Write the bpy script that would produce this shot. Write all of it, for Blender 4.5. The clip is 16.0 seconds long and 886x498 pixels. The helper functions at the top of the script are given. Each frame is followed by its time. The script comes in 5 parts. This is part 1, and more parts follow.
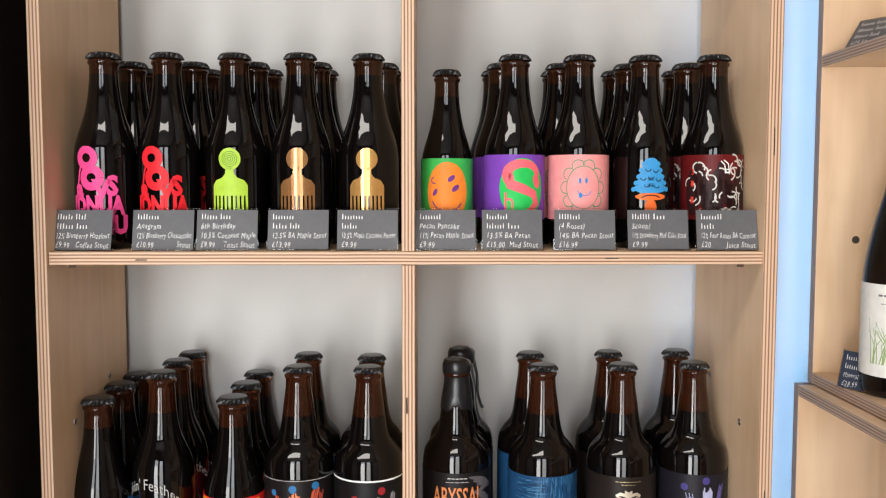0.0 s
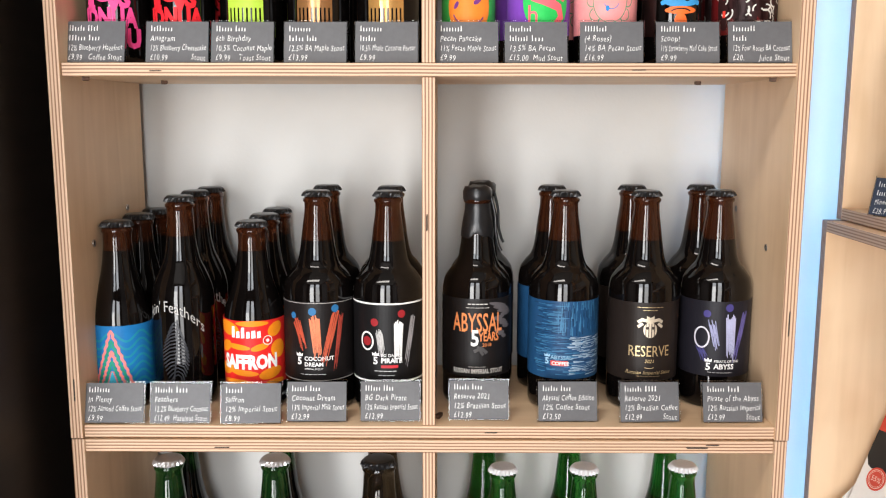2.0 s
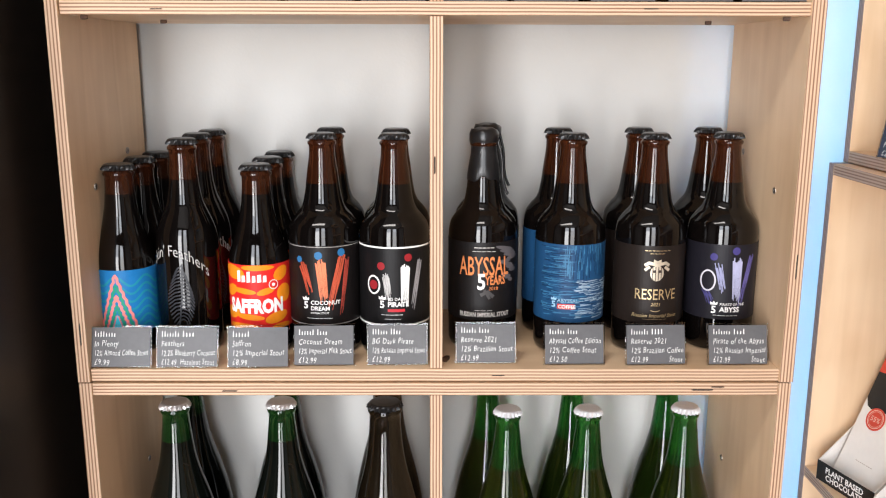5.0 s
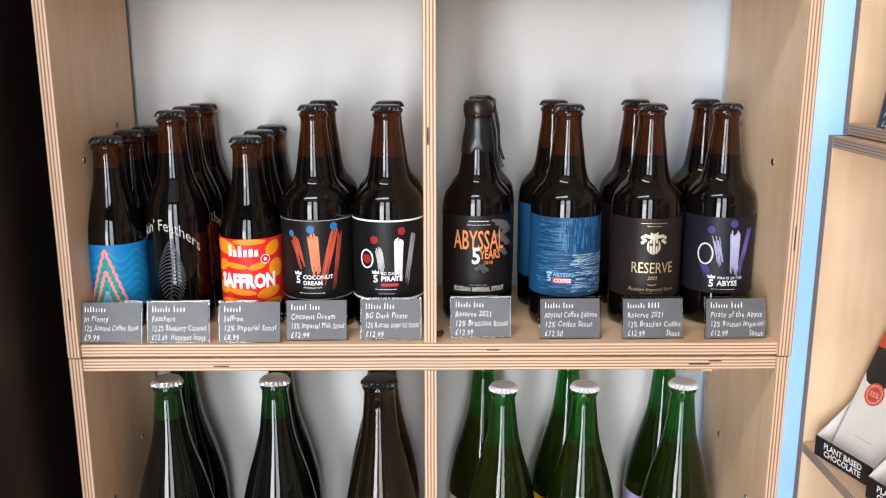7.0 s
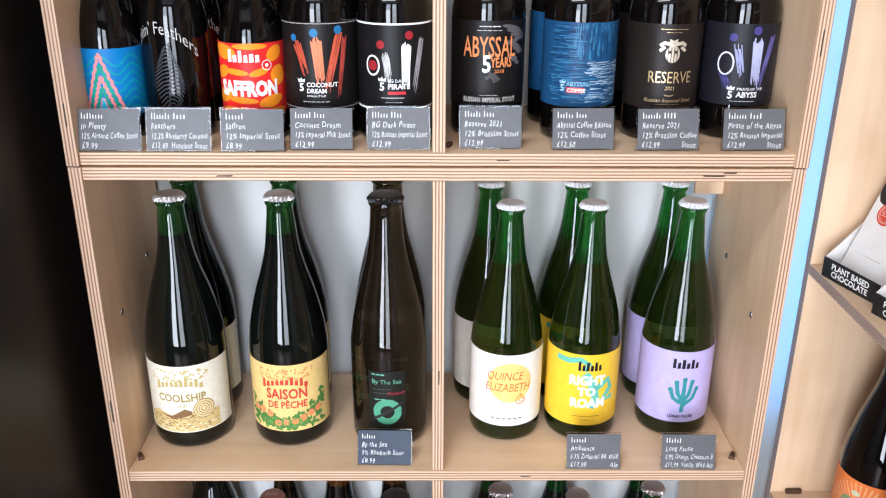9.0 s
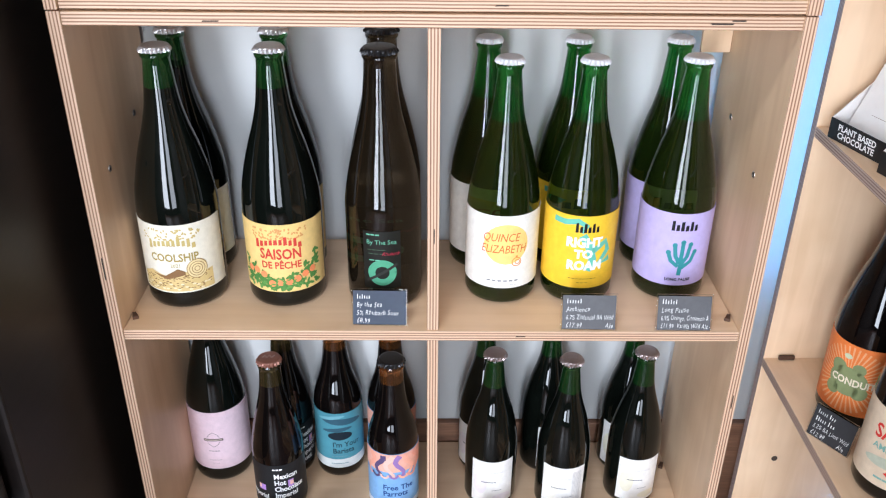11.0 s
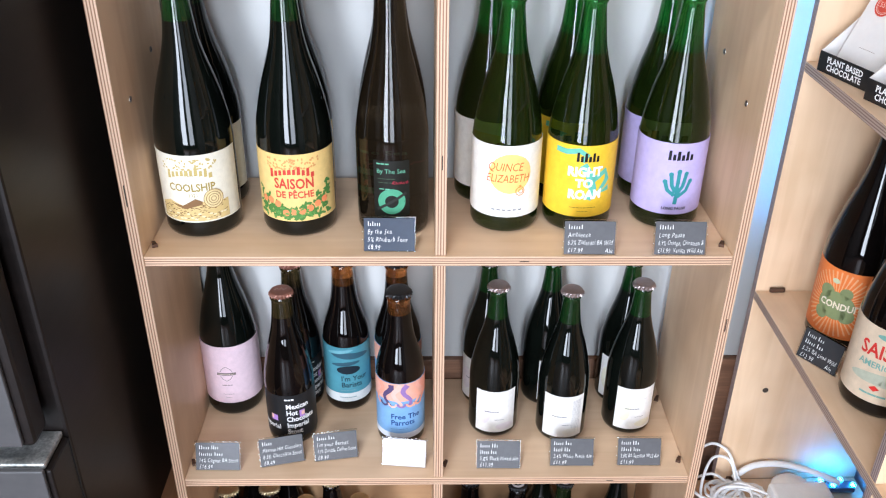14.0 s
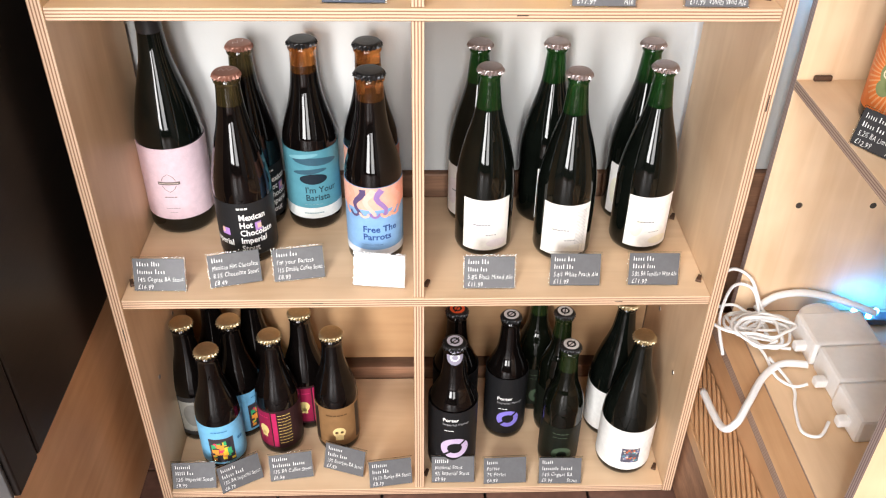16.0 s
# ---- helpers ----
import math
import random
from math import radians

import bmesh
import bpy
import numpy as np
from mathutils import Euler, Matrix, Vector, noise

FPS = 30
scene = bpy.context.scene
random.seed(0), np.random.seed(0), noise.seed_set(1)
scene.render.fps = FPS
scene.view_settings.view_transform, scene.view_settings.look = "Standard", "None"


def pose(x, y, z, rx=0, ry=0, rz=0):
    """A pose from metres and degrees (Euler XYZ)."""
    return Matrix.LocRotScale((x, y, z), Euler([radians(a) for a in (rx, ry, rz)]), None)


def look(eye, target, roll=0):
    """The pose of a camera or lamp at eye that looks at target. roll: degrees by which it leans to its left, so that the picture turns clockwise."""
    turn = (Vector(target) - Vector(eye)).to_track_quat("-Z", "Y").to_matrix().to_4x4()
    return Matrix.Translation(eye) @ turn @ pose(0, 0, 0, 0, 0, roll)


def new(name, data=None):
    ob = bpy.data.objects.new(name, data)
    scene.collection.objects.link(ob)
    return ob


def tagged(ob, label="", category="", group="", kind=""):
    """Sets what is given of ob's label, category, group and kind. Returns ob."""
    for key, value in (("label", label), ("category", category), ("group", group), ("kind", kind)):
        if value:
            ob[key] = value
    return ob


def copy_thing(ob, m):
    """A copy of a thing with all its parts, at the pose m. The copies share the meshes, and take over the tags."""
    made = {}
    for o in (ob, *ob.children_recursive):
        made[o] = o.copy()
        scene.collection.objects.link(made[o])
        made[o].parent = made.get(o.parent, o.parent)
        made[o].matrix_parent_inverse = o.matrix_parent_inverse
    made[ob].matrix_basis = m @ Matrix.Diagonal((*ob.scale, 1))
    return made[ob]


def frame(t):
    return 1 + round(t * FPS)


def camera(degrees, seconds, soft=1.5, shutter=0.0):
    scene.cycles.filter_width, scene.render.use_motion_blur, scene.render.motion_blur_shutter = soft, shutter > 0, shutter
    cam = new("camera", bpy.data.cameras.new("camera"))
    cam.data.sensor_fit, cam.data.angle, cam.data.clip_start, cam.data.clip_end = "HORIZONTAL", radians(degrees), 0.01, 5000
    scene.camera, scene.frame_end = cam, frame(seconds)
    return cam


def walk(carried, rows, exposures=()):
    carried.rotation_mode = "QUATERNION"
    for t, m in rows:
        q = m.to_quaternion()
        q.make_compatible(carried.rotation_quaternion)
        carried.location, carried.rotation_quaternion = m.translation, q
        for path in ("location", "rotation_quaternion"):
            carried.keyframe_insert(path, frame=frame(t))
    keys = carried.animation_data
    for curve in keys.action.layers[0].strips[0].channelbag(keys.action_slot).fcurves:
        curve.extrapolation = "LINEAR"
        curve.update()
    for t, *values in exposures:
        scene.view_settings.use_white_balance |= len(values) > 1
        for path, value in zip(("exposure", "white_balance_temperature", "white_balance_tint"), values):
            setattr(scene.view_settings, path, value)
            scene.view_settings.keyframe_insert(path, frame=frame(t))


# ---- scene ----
cam = camera(53.79, 16.0, soft=1.2)
# seconds, eye (x, y, z), pitch, roll, yaw
ROWS = [
    (0.0, 0.0201, -0.8505, 1.5154, -4.0123, -0.0248, -0.9455),
    (0.5, 0.0220, -0.8491, 1.5129, -5.1468, -0.0471, -0.2867),
    (1.0, 0.0188, -0.8428, 1.4842, -7.4534, -0.0780, -0.2914),
    (1.5, 0.0139, -0.8321, 1.4959, -8.3994, -0.1973, -0.0696),
    (2.0, 0.0184, -0.8438, 1.4041, -8.7508, -0.0865, 0.2976),
    (2.5, 0.0184, -0.8434, 1.4009, -9.8134, -0.3075, 0.2354),
    (3.0, 0.0095, -0.8409, 1.3979, -10.3982, -0.6312, -0.0375),
    (3.5, 0.0103, -0.8405, 1.4006, -11.1821, -0.5663, 0.3326),
    (4.0, 0.0057, -0.8370, 1.4005, -11.5852, -0.5015, -0.0468),
    (6.5, -0.0011, -0.8396, 1.3939, -12.9698, 0.0573, -0.4541),
    (7.0, 0.0056, -0.8293, 1.3835, -13.0986, 0.0348, -0.5065),
    (7.5, 0.0085, -0.8299, 1.3677, -17.0371, 0.0580, -0.3443),
    (8.0, 0.0056, -0.8284, 1.3564, -20.1169, 0.0306, -0.2531),
    (8.5, -0.0009, -0.8256, 1.3379, -21.1521, -0.1046, -0.2851),
    (9.0, -0.0052, -0.8219, 1.3250, -21.9964, -0.3122, -0.5545),
    (9.5, -0.0012, -0.8137, 1.3080, -24.2780, -0.3352, -0.4678),
    (10.0, 0.0012, -0.8122, 1.2972, -26.5181, -0.4293, -0.4616),
    (12.5, -0.0058, -0.8457, 1.2632, -29.4304, -0.7768, -0.6028),
    (13.0, -0.0055, -0.8526, 1.2909, -28.8800, -0.7796, -0.7589),
    (13.5, -0.0147, -0.8640, 1.2786, -29.0889, -0.6152, -1.0506),
    (14.0, -0.0208, -0.8915, 1.2420, -29.7809, -0.6046, -1.1670),
    (14.5, -0.0326, -0.9212, 1.2188, -32.7685, -0.6871, -1.4259),
    (15.0, -0.0366, -0.9359, 1.1927, -33.7224, -0.9653, -1.5089),
    (15.5, -0.0194, -0.8819, 1.1133, -35.0720, -0.9722, -1.4679),
    (16.0, -0.0039, -0.7948, 1.0280, -36.5288, -0.7773, -1.6970),
]
EXPOSURES = [(0.0, -0.57, 6350, 10), (1.0, -0.42, 6420, 10), (1.5, -0.31, 6400, 10), (3.5, -0.26, 6300, 12), (7.0, -0.26, 6050, 10), (9.0, -0.09, 5620, 10), (10.0, -0.15, 5600, 10), (12.5, -0.18, 5450, 10), (14.5, -0.02, 5550, 10), (15.2, 0.02, 5950, 10), (16.0, 0.22, 6400, 11)]
walk(cam, [(t, pose(x, y, z, 90 + pitch, roll, yaw)) for t, x, y, z, pitch, roll, yaw in ROWS], EXPOSURES)

# ---- light ----
world = bpy.data.worlds.new("world")
scene.world = world
world.use_nodes = True
wn = world.node_tree
sky = wn.nodes.new("ShaderNodeTexSky")
sky.sky_type, sky.sun_disc = "NISHITA", False
sky.sun_elevation, sky.sun_rotation = radians(40), radians(200)
wn.links.new(sky.outputs[0], wn.nodes["Background"].inputs[0])
wn.nodes["Background"].inputs[1].default_value = 0.12


def area(name, m, w, h, watts, colour):
    lamp = bpy.data.lights.new(name, "AREA")
    lamp.shape, lamp.size, lamp.size_y, lamp.energy, lamp.color = "RECTANGLE", w, h, watts, colour
    ob = new(name, lamp)
    ob.matrix_world = m
    return ob


# daylight through the panes of the shop window behind the walk: tall lower panes and dimmer top lights
for wx, ww, watts in ((-0.84, 0.62, 70), (0.06, 0.56, 30)):
    area("window_daylight", look((wx, -2.56, 1.00), (wx, 0, 1.00)), ww, 1.66, watts, (1.0, 0.98, 0.96))
    area("window_daylight", look((wx, -2.56, 2.135), (wx, 0, 2.135)), ww, 0.60, 13, (0.96, 0.98, 1.0))
# fill light added overhead to brighten the shelf tops; no such lamp is seen
area("added_top_fill", look((-0.5, -1.0, 2.60), (-0.5, -0.95, 0)), 1.2, 0.3, 22, (1.0, 0.93, 0.84))


# ---- materials ----
def material(name, colour, rough=0.5, metal=0.0, spread=0.12, scale=30.0, bump=0.0, bump_scale=200.0, stretch=(1, 1, 1), ior=1.5, transmission=0.0, coat=0.0):
    """A surface whose colour varies at two scales, with fine relief."""
    m = bpy.data.materials.new(name)
    m.use_nodes = True
    t = m.node_tree
    b = t.nodes["Principled BSDF"]
    b.inputs["Roughness"].default_value, b.inputs["Metallic"].default_value = rough, metal
    b.inputs["IOR"].default_value = ior
    b.inputs["Transmission Weight"].default_value = transmission
    b.inputs["Coat Weight"].default_value = coat
    co = t.nodes.new("ShaderNodeTexCoord")
    mp = t.nodes.new("ShaderNodeMapping")
    mp.inputs["Scale"].default_value = stretch
    t.links.new(co.outputs["Object"], mp.inputs[0])
    mixes = None
    for k, (sc, amount) in enumerate(((scale, spread), (scale * 6, spread * 0.5))):
        n = t.nodes.new("ShaderNodeTexNoise")
        n.inputs["Scale"].default_value, n.inputs["Detail"].default_value = sc, 4
        t.links.new(mp.outputs[0], n.inputs["Vector"])
        r = t.nodes.new("ShaderNodeMapRange")
        r.inputs["From Min"].default_value, r.inputs["From Max"].default_value = 0.3, 0.7
        r.inputs["To Min"].default_value, r.inputs["To Max"].default_value = 1 - amount, 1 + amount
        t.links.new(n.outputs["Fac"], r.inputs["Value"])
        if mixes is None:
            mixes = r.outputs[0]
        else:
            mul = t.nodes.new("ShaderNodeMath")
            mul.operation = "MULTIPLY"
            t.links.new(mixes, mul.inputs[0])
            t.links.new(r.outputs[0], mul.inputs[1])
            mixes = mul.outputs[0]
    v = t.nodes.new("ShaderNodeVectorMath")
    v.operation = "SCALE"
    v.inputs[0].default_value = colour
    t.links.new(mixes, v.inputs["Scale"])
    t.links.new(v.outputs[0], b.inputs["Base Color"])
    if bump:
        n = t.nodes.new("ShaderNodeTexNoise")
        n.inputs["Scale"].default_value = bump_scale
        t.links.new(mp.outputs[0], n.inputs["Vector"])
        bp = t.nodes.new("ShaderNodeBump")
        bp.inputs["Strength"].default_value, bp.inputs["Distance"].default_value = bump, 0.001
        t.links.new(n.outputs["Fac"], bp.inputs["Height"])
        t.links.new(bp.outputs[0], b.inputs["Normal"])
    return m


def ply_face(name, light, dark, along):
    """Birch veneer: long grain along one axis, cloudy patches and small pores."""
    m = bpy.data.materials.new(name)
    m.use_nodes = True
    t = m.node_tree
    b = t.nodes["Principled BSDF"]
    b.inputs["Roughness"].default_value = 0.48
    co = t.nodes.new("ShaderNodeTexCoord")
    rnd = t.nodes.new("ShaderNodeObjectInfo")
    off = t.nodes.new("ShaderNodeVectorMath")
    off.operation = "MULTIPLY_ADD"
    off.inputs[1].default_value = (1, 1, 1)
    t.links.new(co.outputs["Object"], off.inputs[0])
    k = t.nodes.new("ShaderNodeMath")
    k.operation, k.inputs[1].default_value = "MULTIPLY", 7.0
    t.links.new(rnd.outputs["Random"], k.inputs[0])
    t.links.new(k.outputs[0], off.inputs[2])
    mp = t.nodes.new("ShaderNodeMapping")
    mp.inputs["Scale"].default_value = [2.2 if a == along else 26 for a in range(3)]
    t.links.new(off.outputs[0], mp.inputs[0])
    g = t.nodes.new("ShaderNodeTexNoise")
    g.inputs["Scale"].default_value, g.inputs["Detail"].default_value, g.inputs["Distortion"].default_value = 1.6, 8, 0.9
    t.links.new(mp.outputs[0], g.inputs["Vector"])
    c = t.nodes.new("ShaderNodeTexNoise")
    c.inputs["Scale"].default_value, c.inputs["Detail"].default_value = 7, 3
    t.links.new(off.outputs[0], c.inputs["Vector"])
    add = t.nodes.new("ShaderNodeMath")
    add.operation = "MULTIPLY_ADD"
    add.inputs[1].default_value = 0.6
    t.links.new(g.outputs["Fac"], add.inputs[0])
    t.links.new(c.outputs["Fac"], add.inputs[2])
    ramp = t.nodes.new("ShaderNodeValToRGB")
    ramp.color_ramp.elements[0].position, ramp.color_ramp.elements[0].color = 0.55, (*dark, 1)
    ramp.color_ramp.elements[1].position, ramp.color_ramp.elements[1].color = 0.98, (*light, 1)
    t.links.new(add.outputs[0], ramp.inputs[0])
    t.links.new(ramp.outputs[0], b.inputs["Base Color"])
    bp = t.nodes.new("ShaderNodeBump")
    bp.inputs["Strength"].default_value, bp.inputs["Distance"].default_value = 0.15, 0.0006
    t.links.new(g.outputs["Fac"], bp.inputs["Height"])
    t.links.new(bp.outputs[0], b.inputs["Normal"])
    return m


def ply_edge(name, across, along, light=(0.68, 0.47, 0.315), dark=(0.22, 0.10, 0.05), pitch=0.0033):
    """The cut edge of plywood: thin light and dark layers across the board, with small voids."""
    m = bpy.data.materials.new(name)
    m.use_nodes = True
    t = m.node_tree
    b = t.nodes["Principled BSDF"]
    b.inputs["Roughness"].default_value = 0.6
    co = t.nodes.new("ShaderNodeTexCoord")
    sep = t.nodes.new("ShaderNodeSeparateXYZ")
    t.links.new(co.outputs["Object"], sep.inputs[0])
    wob = t.nodes.new("ShaderNodeTexNoise")
    wob.inputs["Scale"].default_value = 9
    t.links.new(co.outputs["Object"], wob.inputs["Vector"])
    w = t.nodes.new("ShaderNodeMath")
    w.operation, w.inputs[1].default_value = "MULTIPLY_ADD", 0.0012
    t.links.new(wob.outputs["Fac"], w.inputs[0])
    t.links.new(sep.outputs[across], w.inputs[2])
    s = t.nodes.new("ShaderNodeMath")
    s.operation, s.inputs[1].default_value = "MULTIPLY", 2 * math.pi / pitch
    t.links.new(w.outputs[0], s.inputs[0])
    sn = t.nodes.new("ShaderNodeMath")
    sn.operation = "SINE"
    t.links.new(s.outputs[0], sn.inputs[0])
    mp = t.nodes.new("ShaderNodeMapping")
    mp.inputs["Scale"].default_value = [8 if a == along else 420 for a in range(3)]
    t.links.new(co.outputs["Object"], mp.inputs[0])
    gr = t.nodes.new("ShaderNodeTexNoise")
    gr.inputs["Scale"].default_value, gr.inputs["Detail"].default_value = 1.0, 4
    t.links.new(mp.outputs[0], gr.inputs["Vector"])
    mix = t.nodes.new("ShaderNodeMath")
    mix.operation, mix.inputs[1].default_value = "MULTIPLY_ADD", 0.9
    t.links.new(gr.outputs["Fac"], mix.inputs[0])
    t.links.new(sn.outputs[0], mix.inputs[2])
    ramp = t.nodes.new("ShaderNodeValToRGB")
    ramp.color_ramp.elements[0].position, ramp.color_ramp.elements[0].color = 0.0, (*light, 1)
    ramp.color_ramp.elements[1].position, ramp.color_ramp.elements[1].color = 1.0, (*dark, 1)
    r = t.nodes.new("ShaderNodeMapRange")
    r.inputs["From Min"].default_value, r.inputs["From Max"].default_value = 0.0, 1.45
    t.links.new(mix.outputs[0], r.inputs["Value"])
    t.links.new(r.outputs[0], ramp.inputs[0])
    t.links.new(ramp.outputs[0], b.inputs["Base Color"])
    return m


def bottle_glass(name, colour, trans, rough=0.03, mottled=0.1):
    return material(name, colour, rough, 0, mottled, 25, 0.16, 38, ior=1.47, transmission=trans)


LIGHT_PLY, DARK_PLY = (0.81, 0.59, 0.385), (0.65, 0.435, 0.255)
FACE_X = ply_face("birch_veneer_grain_across", LIGHT_PLY, DARK_PLY, 0)
FACE_Z = ply_face("birch_veneer_grain_upright", LIGHT_PLY, DARK_PLY, 2)
FACE_Y = ply_face("birch_veneer_grain_deep", LIGHT_PLY, DARK_PLY, 1)
EDGE_UP = ply_edge("plywood_edge_upright", 0, 2)
EDGE_FLAT = ply_edge("plywood_edge_flat", 2, 0)
EDGE_UP_Y = ply_edge("plywood_edge_upright_side", 1, 2, (0.42, 0.33, 0.30), (0.18, 0.12, 0.12))
EDGE_FLAT_Y = ply_edge("plywood_edge_flat_side", 2, 1, (0.50, 0.38, 0.30), (0.22, 0.13, 0.10))
WALL = material("white_wall_paint", (0.625, 0.625, 0.605), 0.7, 0, 0.03, 4, 0.15, 300)
WAINSCOT = material("brown_stained_board", (0.27, 0.14, 0.08), 0.55, 0, 0.3, 14, 0.1, 100, (0.3, 1, 4))
BASE_WOOD = ply_face("worn_pine_board", (0.64, 0.38, 0.20), (0.46, 0.25, 0.115), 1)
# Brown back veneer, with the lowest row's shade put into its colour.
BACK_PLY = ply_face("shaded_brown_back_board", (0.54, 0.33, 0.17), (0.41, 0.23, 0.11), 0)
PINE_FRONT = ply_edge("pine_long_grain", 2, 1, (0.62, 0.40, 0.22), (0.36, 0.19, 0.09), 0.012)
TILE = material("brown_quarry_tile", (0.12, 0.06, 0.045), 0.45, 0, 0.3, 18, 0.2, 150)
GROUT = material("dark_grout", (0.10, 0.08, 0.07), 0.9)
# Unseen ceiling, added in grey to hold down reflections in the glass.
CEIL = material("unseen_grey_ceiling", (0.33, 0.31, 0.29), 0.8, 0, 0.03, 3)
# Unseen walls, added dark so that the bottles reflect less of the room.
UNSEEN_WALL = material("unseen_dark_wall", (0.06, 0.05, 0.045), 0.7, 0, 0.06, 2)
# Shade inside holes, edge voids and the wall slot, put into a dark colour.
HOLE_SHADE = material("painted_cavity_shade", (0.05, 0.035, 0.025), 0.8)
PIN = material("steel_shelf_pin", (0.45, 0.42, 0.4), 0.35, 1.0)
PEG = material("brown_peg", (0.07, 0.032, 0.015), 0.6, 0, 0.3, 60)

AMBER_NECK = bottle_glass("amber_glass_clear", (0.075, 0.020, 0.007), 0.7)
# Amber of the brightly lit necks, with that light put into the colour.
AMBER_LIT = bottle_glass("lit_orange_amber_glass", (0.42, 0.15, 0.035), 0.9)
AMBER_DEEP = bottle_glass("deep_amber_glass", (0.03, 0.010, 0.004), 0.4)
GREEN_DIM = bottle_glass("dim_green_glass", (0.018, 0.085, 0.018), 0.75)
AMBER_BODY = bottle_glass("amber_glass_full_of_stout", (0.003, 0.0022, 0.002), 0.0, 0.03, 0.3)
GREEN_NECK = bottle_glass("green_glass_clear", (0.035, 0.23, 0.036), 0.88)
GREEN_BODY = bottle_glass("green_glass_full_of_ale", (0.045, 0.08, 0.010), 0.88, 0.03, 0.2)
GREEN_DARK = bottle_glass("green_glass_full_of_dark_ale", (0.003, 0.004, 0.003), 0.0, 0.03, 0.3)
OLIVE_BODY = bottle_glass("olive_glass_full", (0.05, 0.034, 0.018), 0.85, 0.04, 0.2)
CAP_BLACK = material("black_crown_cap", (0.012, 0.012, 0.013), 0.3, 0.2, 0.2, 100)
CAP_SILVER = material("silver_crown_cap", (0.62, 0.60, 0.60), 0.32, 0.75, 0.08, 100)
CAP_WHITE = material("white_crown_cap", (0.74, 0.74, 0.76), 0.35, 0.1, 0.04, 100)
CAP_GOLD = material("gold_crown_cap", (0.52, 0.42, 0.25), 0.30, 0.85, 0.1, 100)
CAP_BROWN = material("copper_brown_crown_cap", (0.30, 0.14, 0.10), 0.35, 0.4, 0.1, 100)
CAP_MAUVE = material("grey_bronze_crown_cap", (0.36, 0.30, 0.29), 0.32, 0.8, 0.1, 100)
WAX = material("black_sealing_wax", (0.010, 0.010, 0.011), 0.30, 0, 0.3, 80, 0.4, 90)
FOIL = material("black_foil_capsule", (0.014, 0.013, 0.014), 0.4, 0.1, 0.2, 60, 0.2, 60)
CHALK = material("white_ink", (0.80, 0.80, 0.78), 0.7, 0, 0.1, 300)
ACRYLIC = material("clear_acrylic", (0.95, 0.97, 0.98), 0.03, 0, 0.0, 20, transmission=1.0, ior=1.4)

INKS = {}


def ink(r, g, b, rough=0.45, metal=0.0):
    """Printed paper or ink of one colour, slightly mottled."""
    key = (r, g, b, rough, metal)
    if key not in INKS:
        INKS[key] = material("printed_colour", (r, g, b), rough, metal, 0.06, 120, ior=1.28)
    return INKS[key]


# ---- helpers of this scene ----
def mesh_of(name, bm, mats, smooth=False):
    me = bpy.data.meshes.new(name)
    bm.normal_update()
    bm.to_mesh(me)
    bm.free()
    for m in mats if isinstance(mats, (list, tuple)) else [mats]:
        me.materials.append(m)
    if smooth:
        me.shade_smooth()
    return me


def part(name, bm, mats, parent=None, label="", at=None, smooth=False):
    ob = new(name, mesh_of(name, bm, mats, smooth))
    if parent is not None:
        ob.parent = parent
    if at is not None:
        ob.matrix_basis = at if isinstance(at, Matrix) else Matrix.Translation(at)
    return tagged(ob, label)


def thing(name, label, category, group="", at=None, kind=""):
    ob = new(name)
    ob.empty_display_size = 0.02
    if at is not None:
        ob.matrix_basis = at
    return tagged(ob, label, category, group, kind)


def box(sx, sy, sz, bevel=0.0, c=(0, 0, 0)):
    bm = bmesh.new()
    bmesh.ops.create_cube(bm, size=1, matrix=Matrix.Translation(c) @ Matrix.Diagonal((sx, sy, sz, 1)))
    if bevel:
        bmesh.ops.bevel(bm, geom=bm.edges[:], offset=bevel, segments=2, affect="EDGES", profile=0.6)
    return bm


def board(name, x0, x1, y0, y1, z0, z1, mats, parent, label="", bevel=0.0007):
    """A plywood board with its origin in its middle. mats: face, edge seen from the front, edge seen from the side."""
    s = (x1 - x0, y1 - y0, z1 - z0)
    bm = box(*s, bevel)
    thin = s.index(min(s))
    for f in bm.faces:
        n = [abs(v) for v in f.normal]
        k = n.index(max(n))
        f.material_index = 0 if k == thin else 1
    return part(name, bm, mats, parent, label, ((x0 + x1) / 2, (y0 + y1) / 2, (z0 + z1) / 2))


def lathe(profile, seg=36, close=True):
    """A solid of revolution about z from (radius, height) pairs."""
    bm = bmesh.new()
    rings = []
    for r, z in profile:
        if r < 1e-6:
            rings.append([bm.verts.new((0, 0, z))])
        else:
            rings.append([bm.verts.new((r * math.sin(2 * math.pi * k / seg), -r * math.cos(2 * math.pi * k / seg), z)) for k in range(seg)])
    for a, b in zip(rings, rings[1:]):
        for k in range(seg):
            j = (k + 1) % seg
            if len(a) == 1 and len(b) > 1:
                bm.faces.new((a[0], b[j], b[k]))
            elif len(b) == 1 and len(a) > 1:
                bm.faces.new((a[k], a[j], b[0]))
            elif len(a) > 1:
                bm.faces.new((a[k], a[j], b[j], b[k]))
    return bm


def tube(points, radius, seg=8, steps=6):
    """A round cable through points, as one mesh."""
    pts = [Vector(p) for p in points]
    path = []
    for i in range(len(pts) - 1):
        p0, p1, p2, p3 = pts[max(i - 1, 0)], pts[i], pts[i + 1], pts[min(i + 2, len(pts) - 1)]
        for s in range(steps):
            u = s / steps
            path.append(0.5 * ((2 * p1) + (p2 - p0) * u + (2 * p0 - 5 * p1 + 4 * p2 - p3) * u * u + (3 * p1 - p0 - 3 * p2 + p3) * u ** 3))
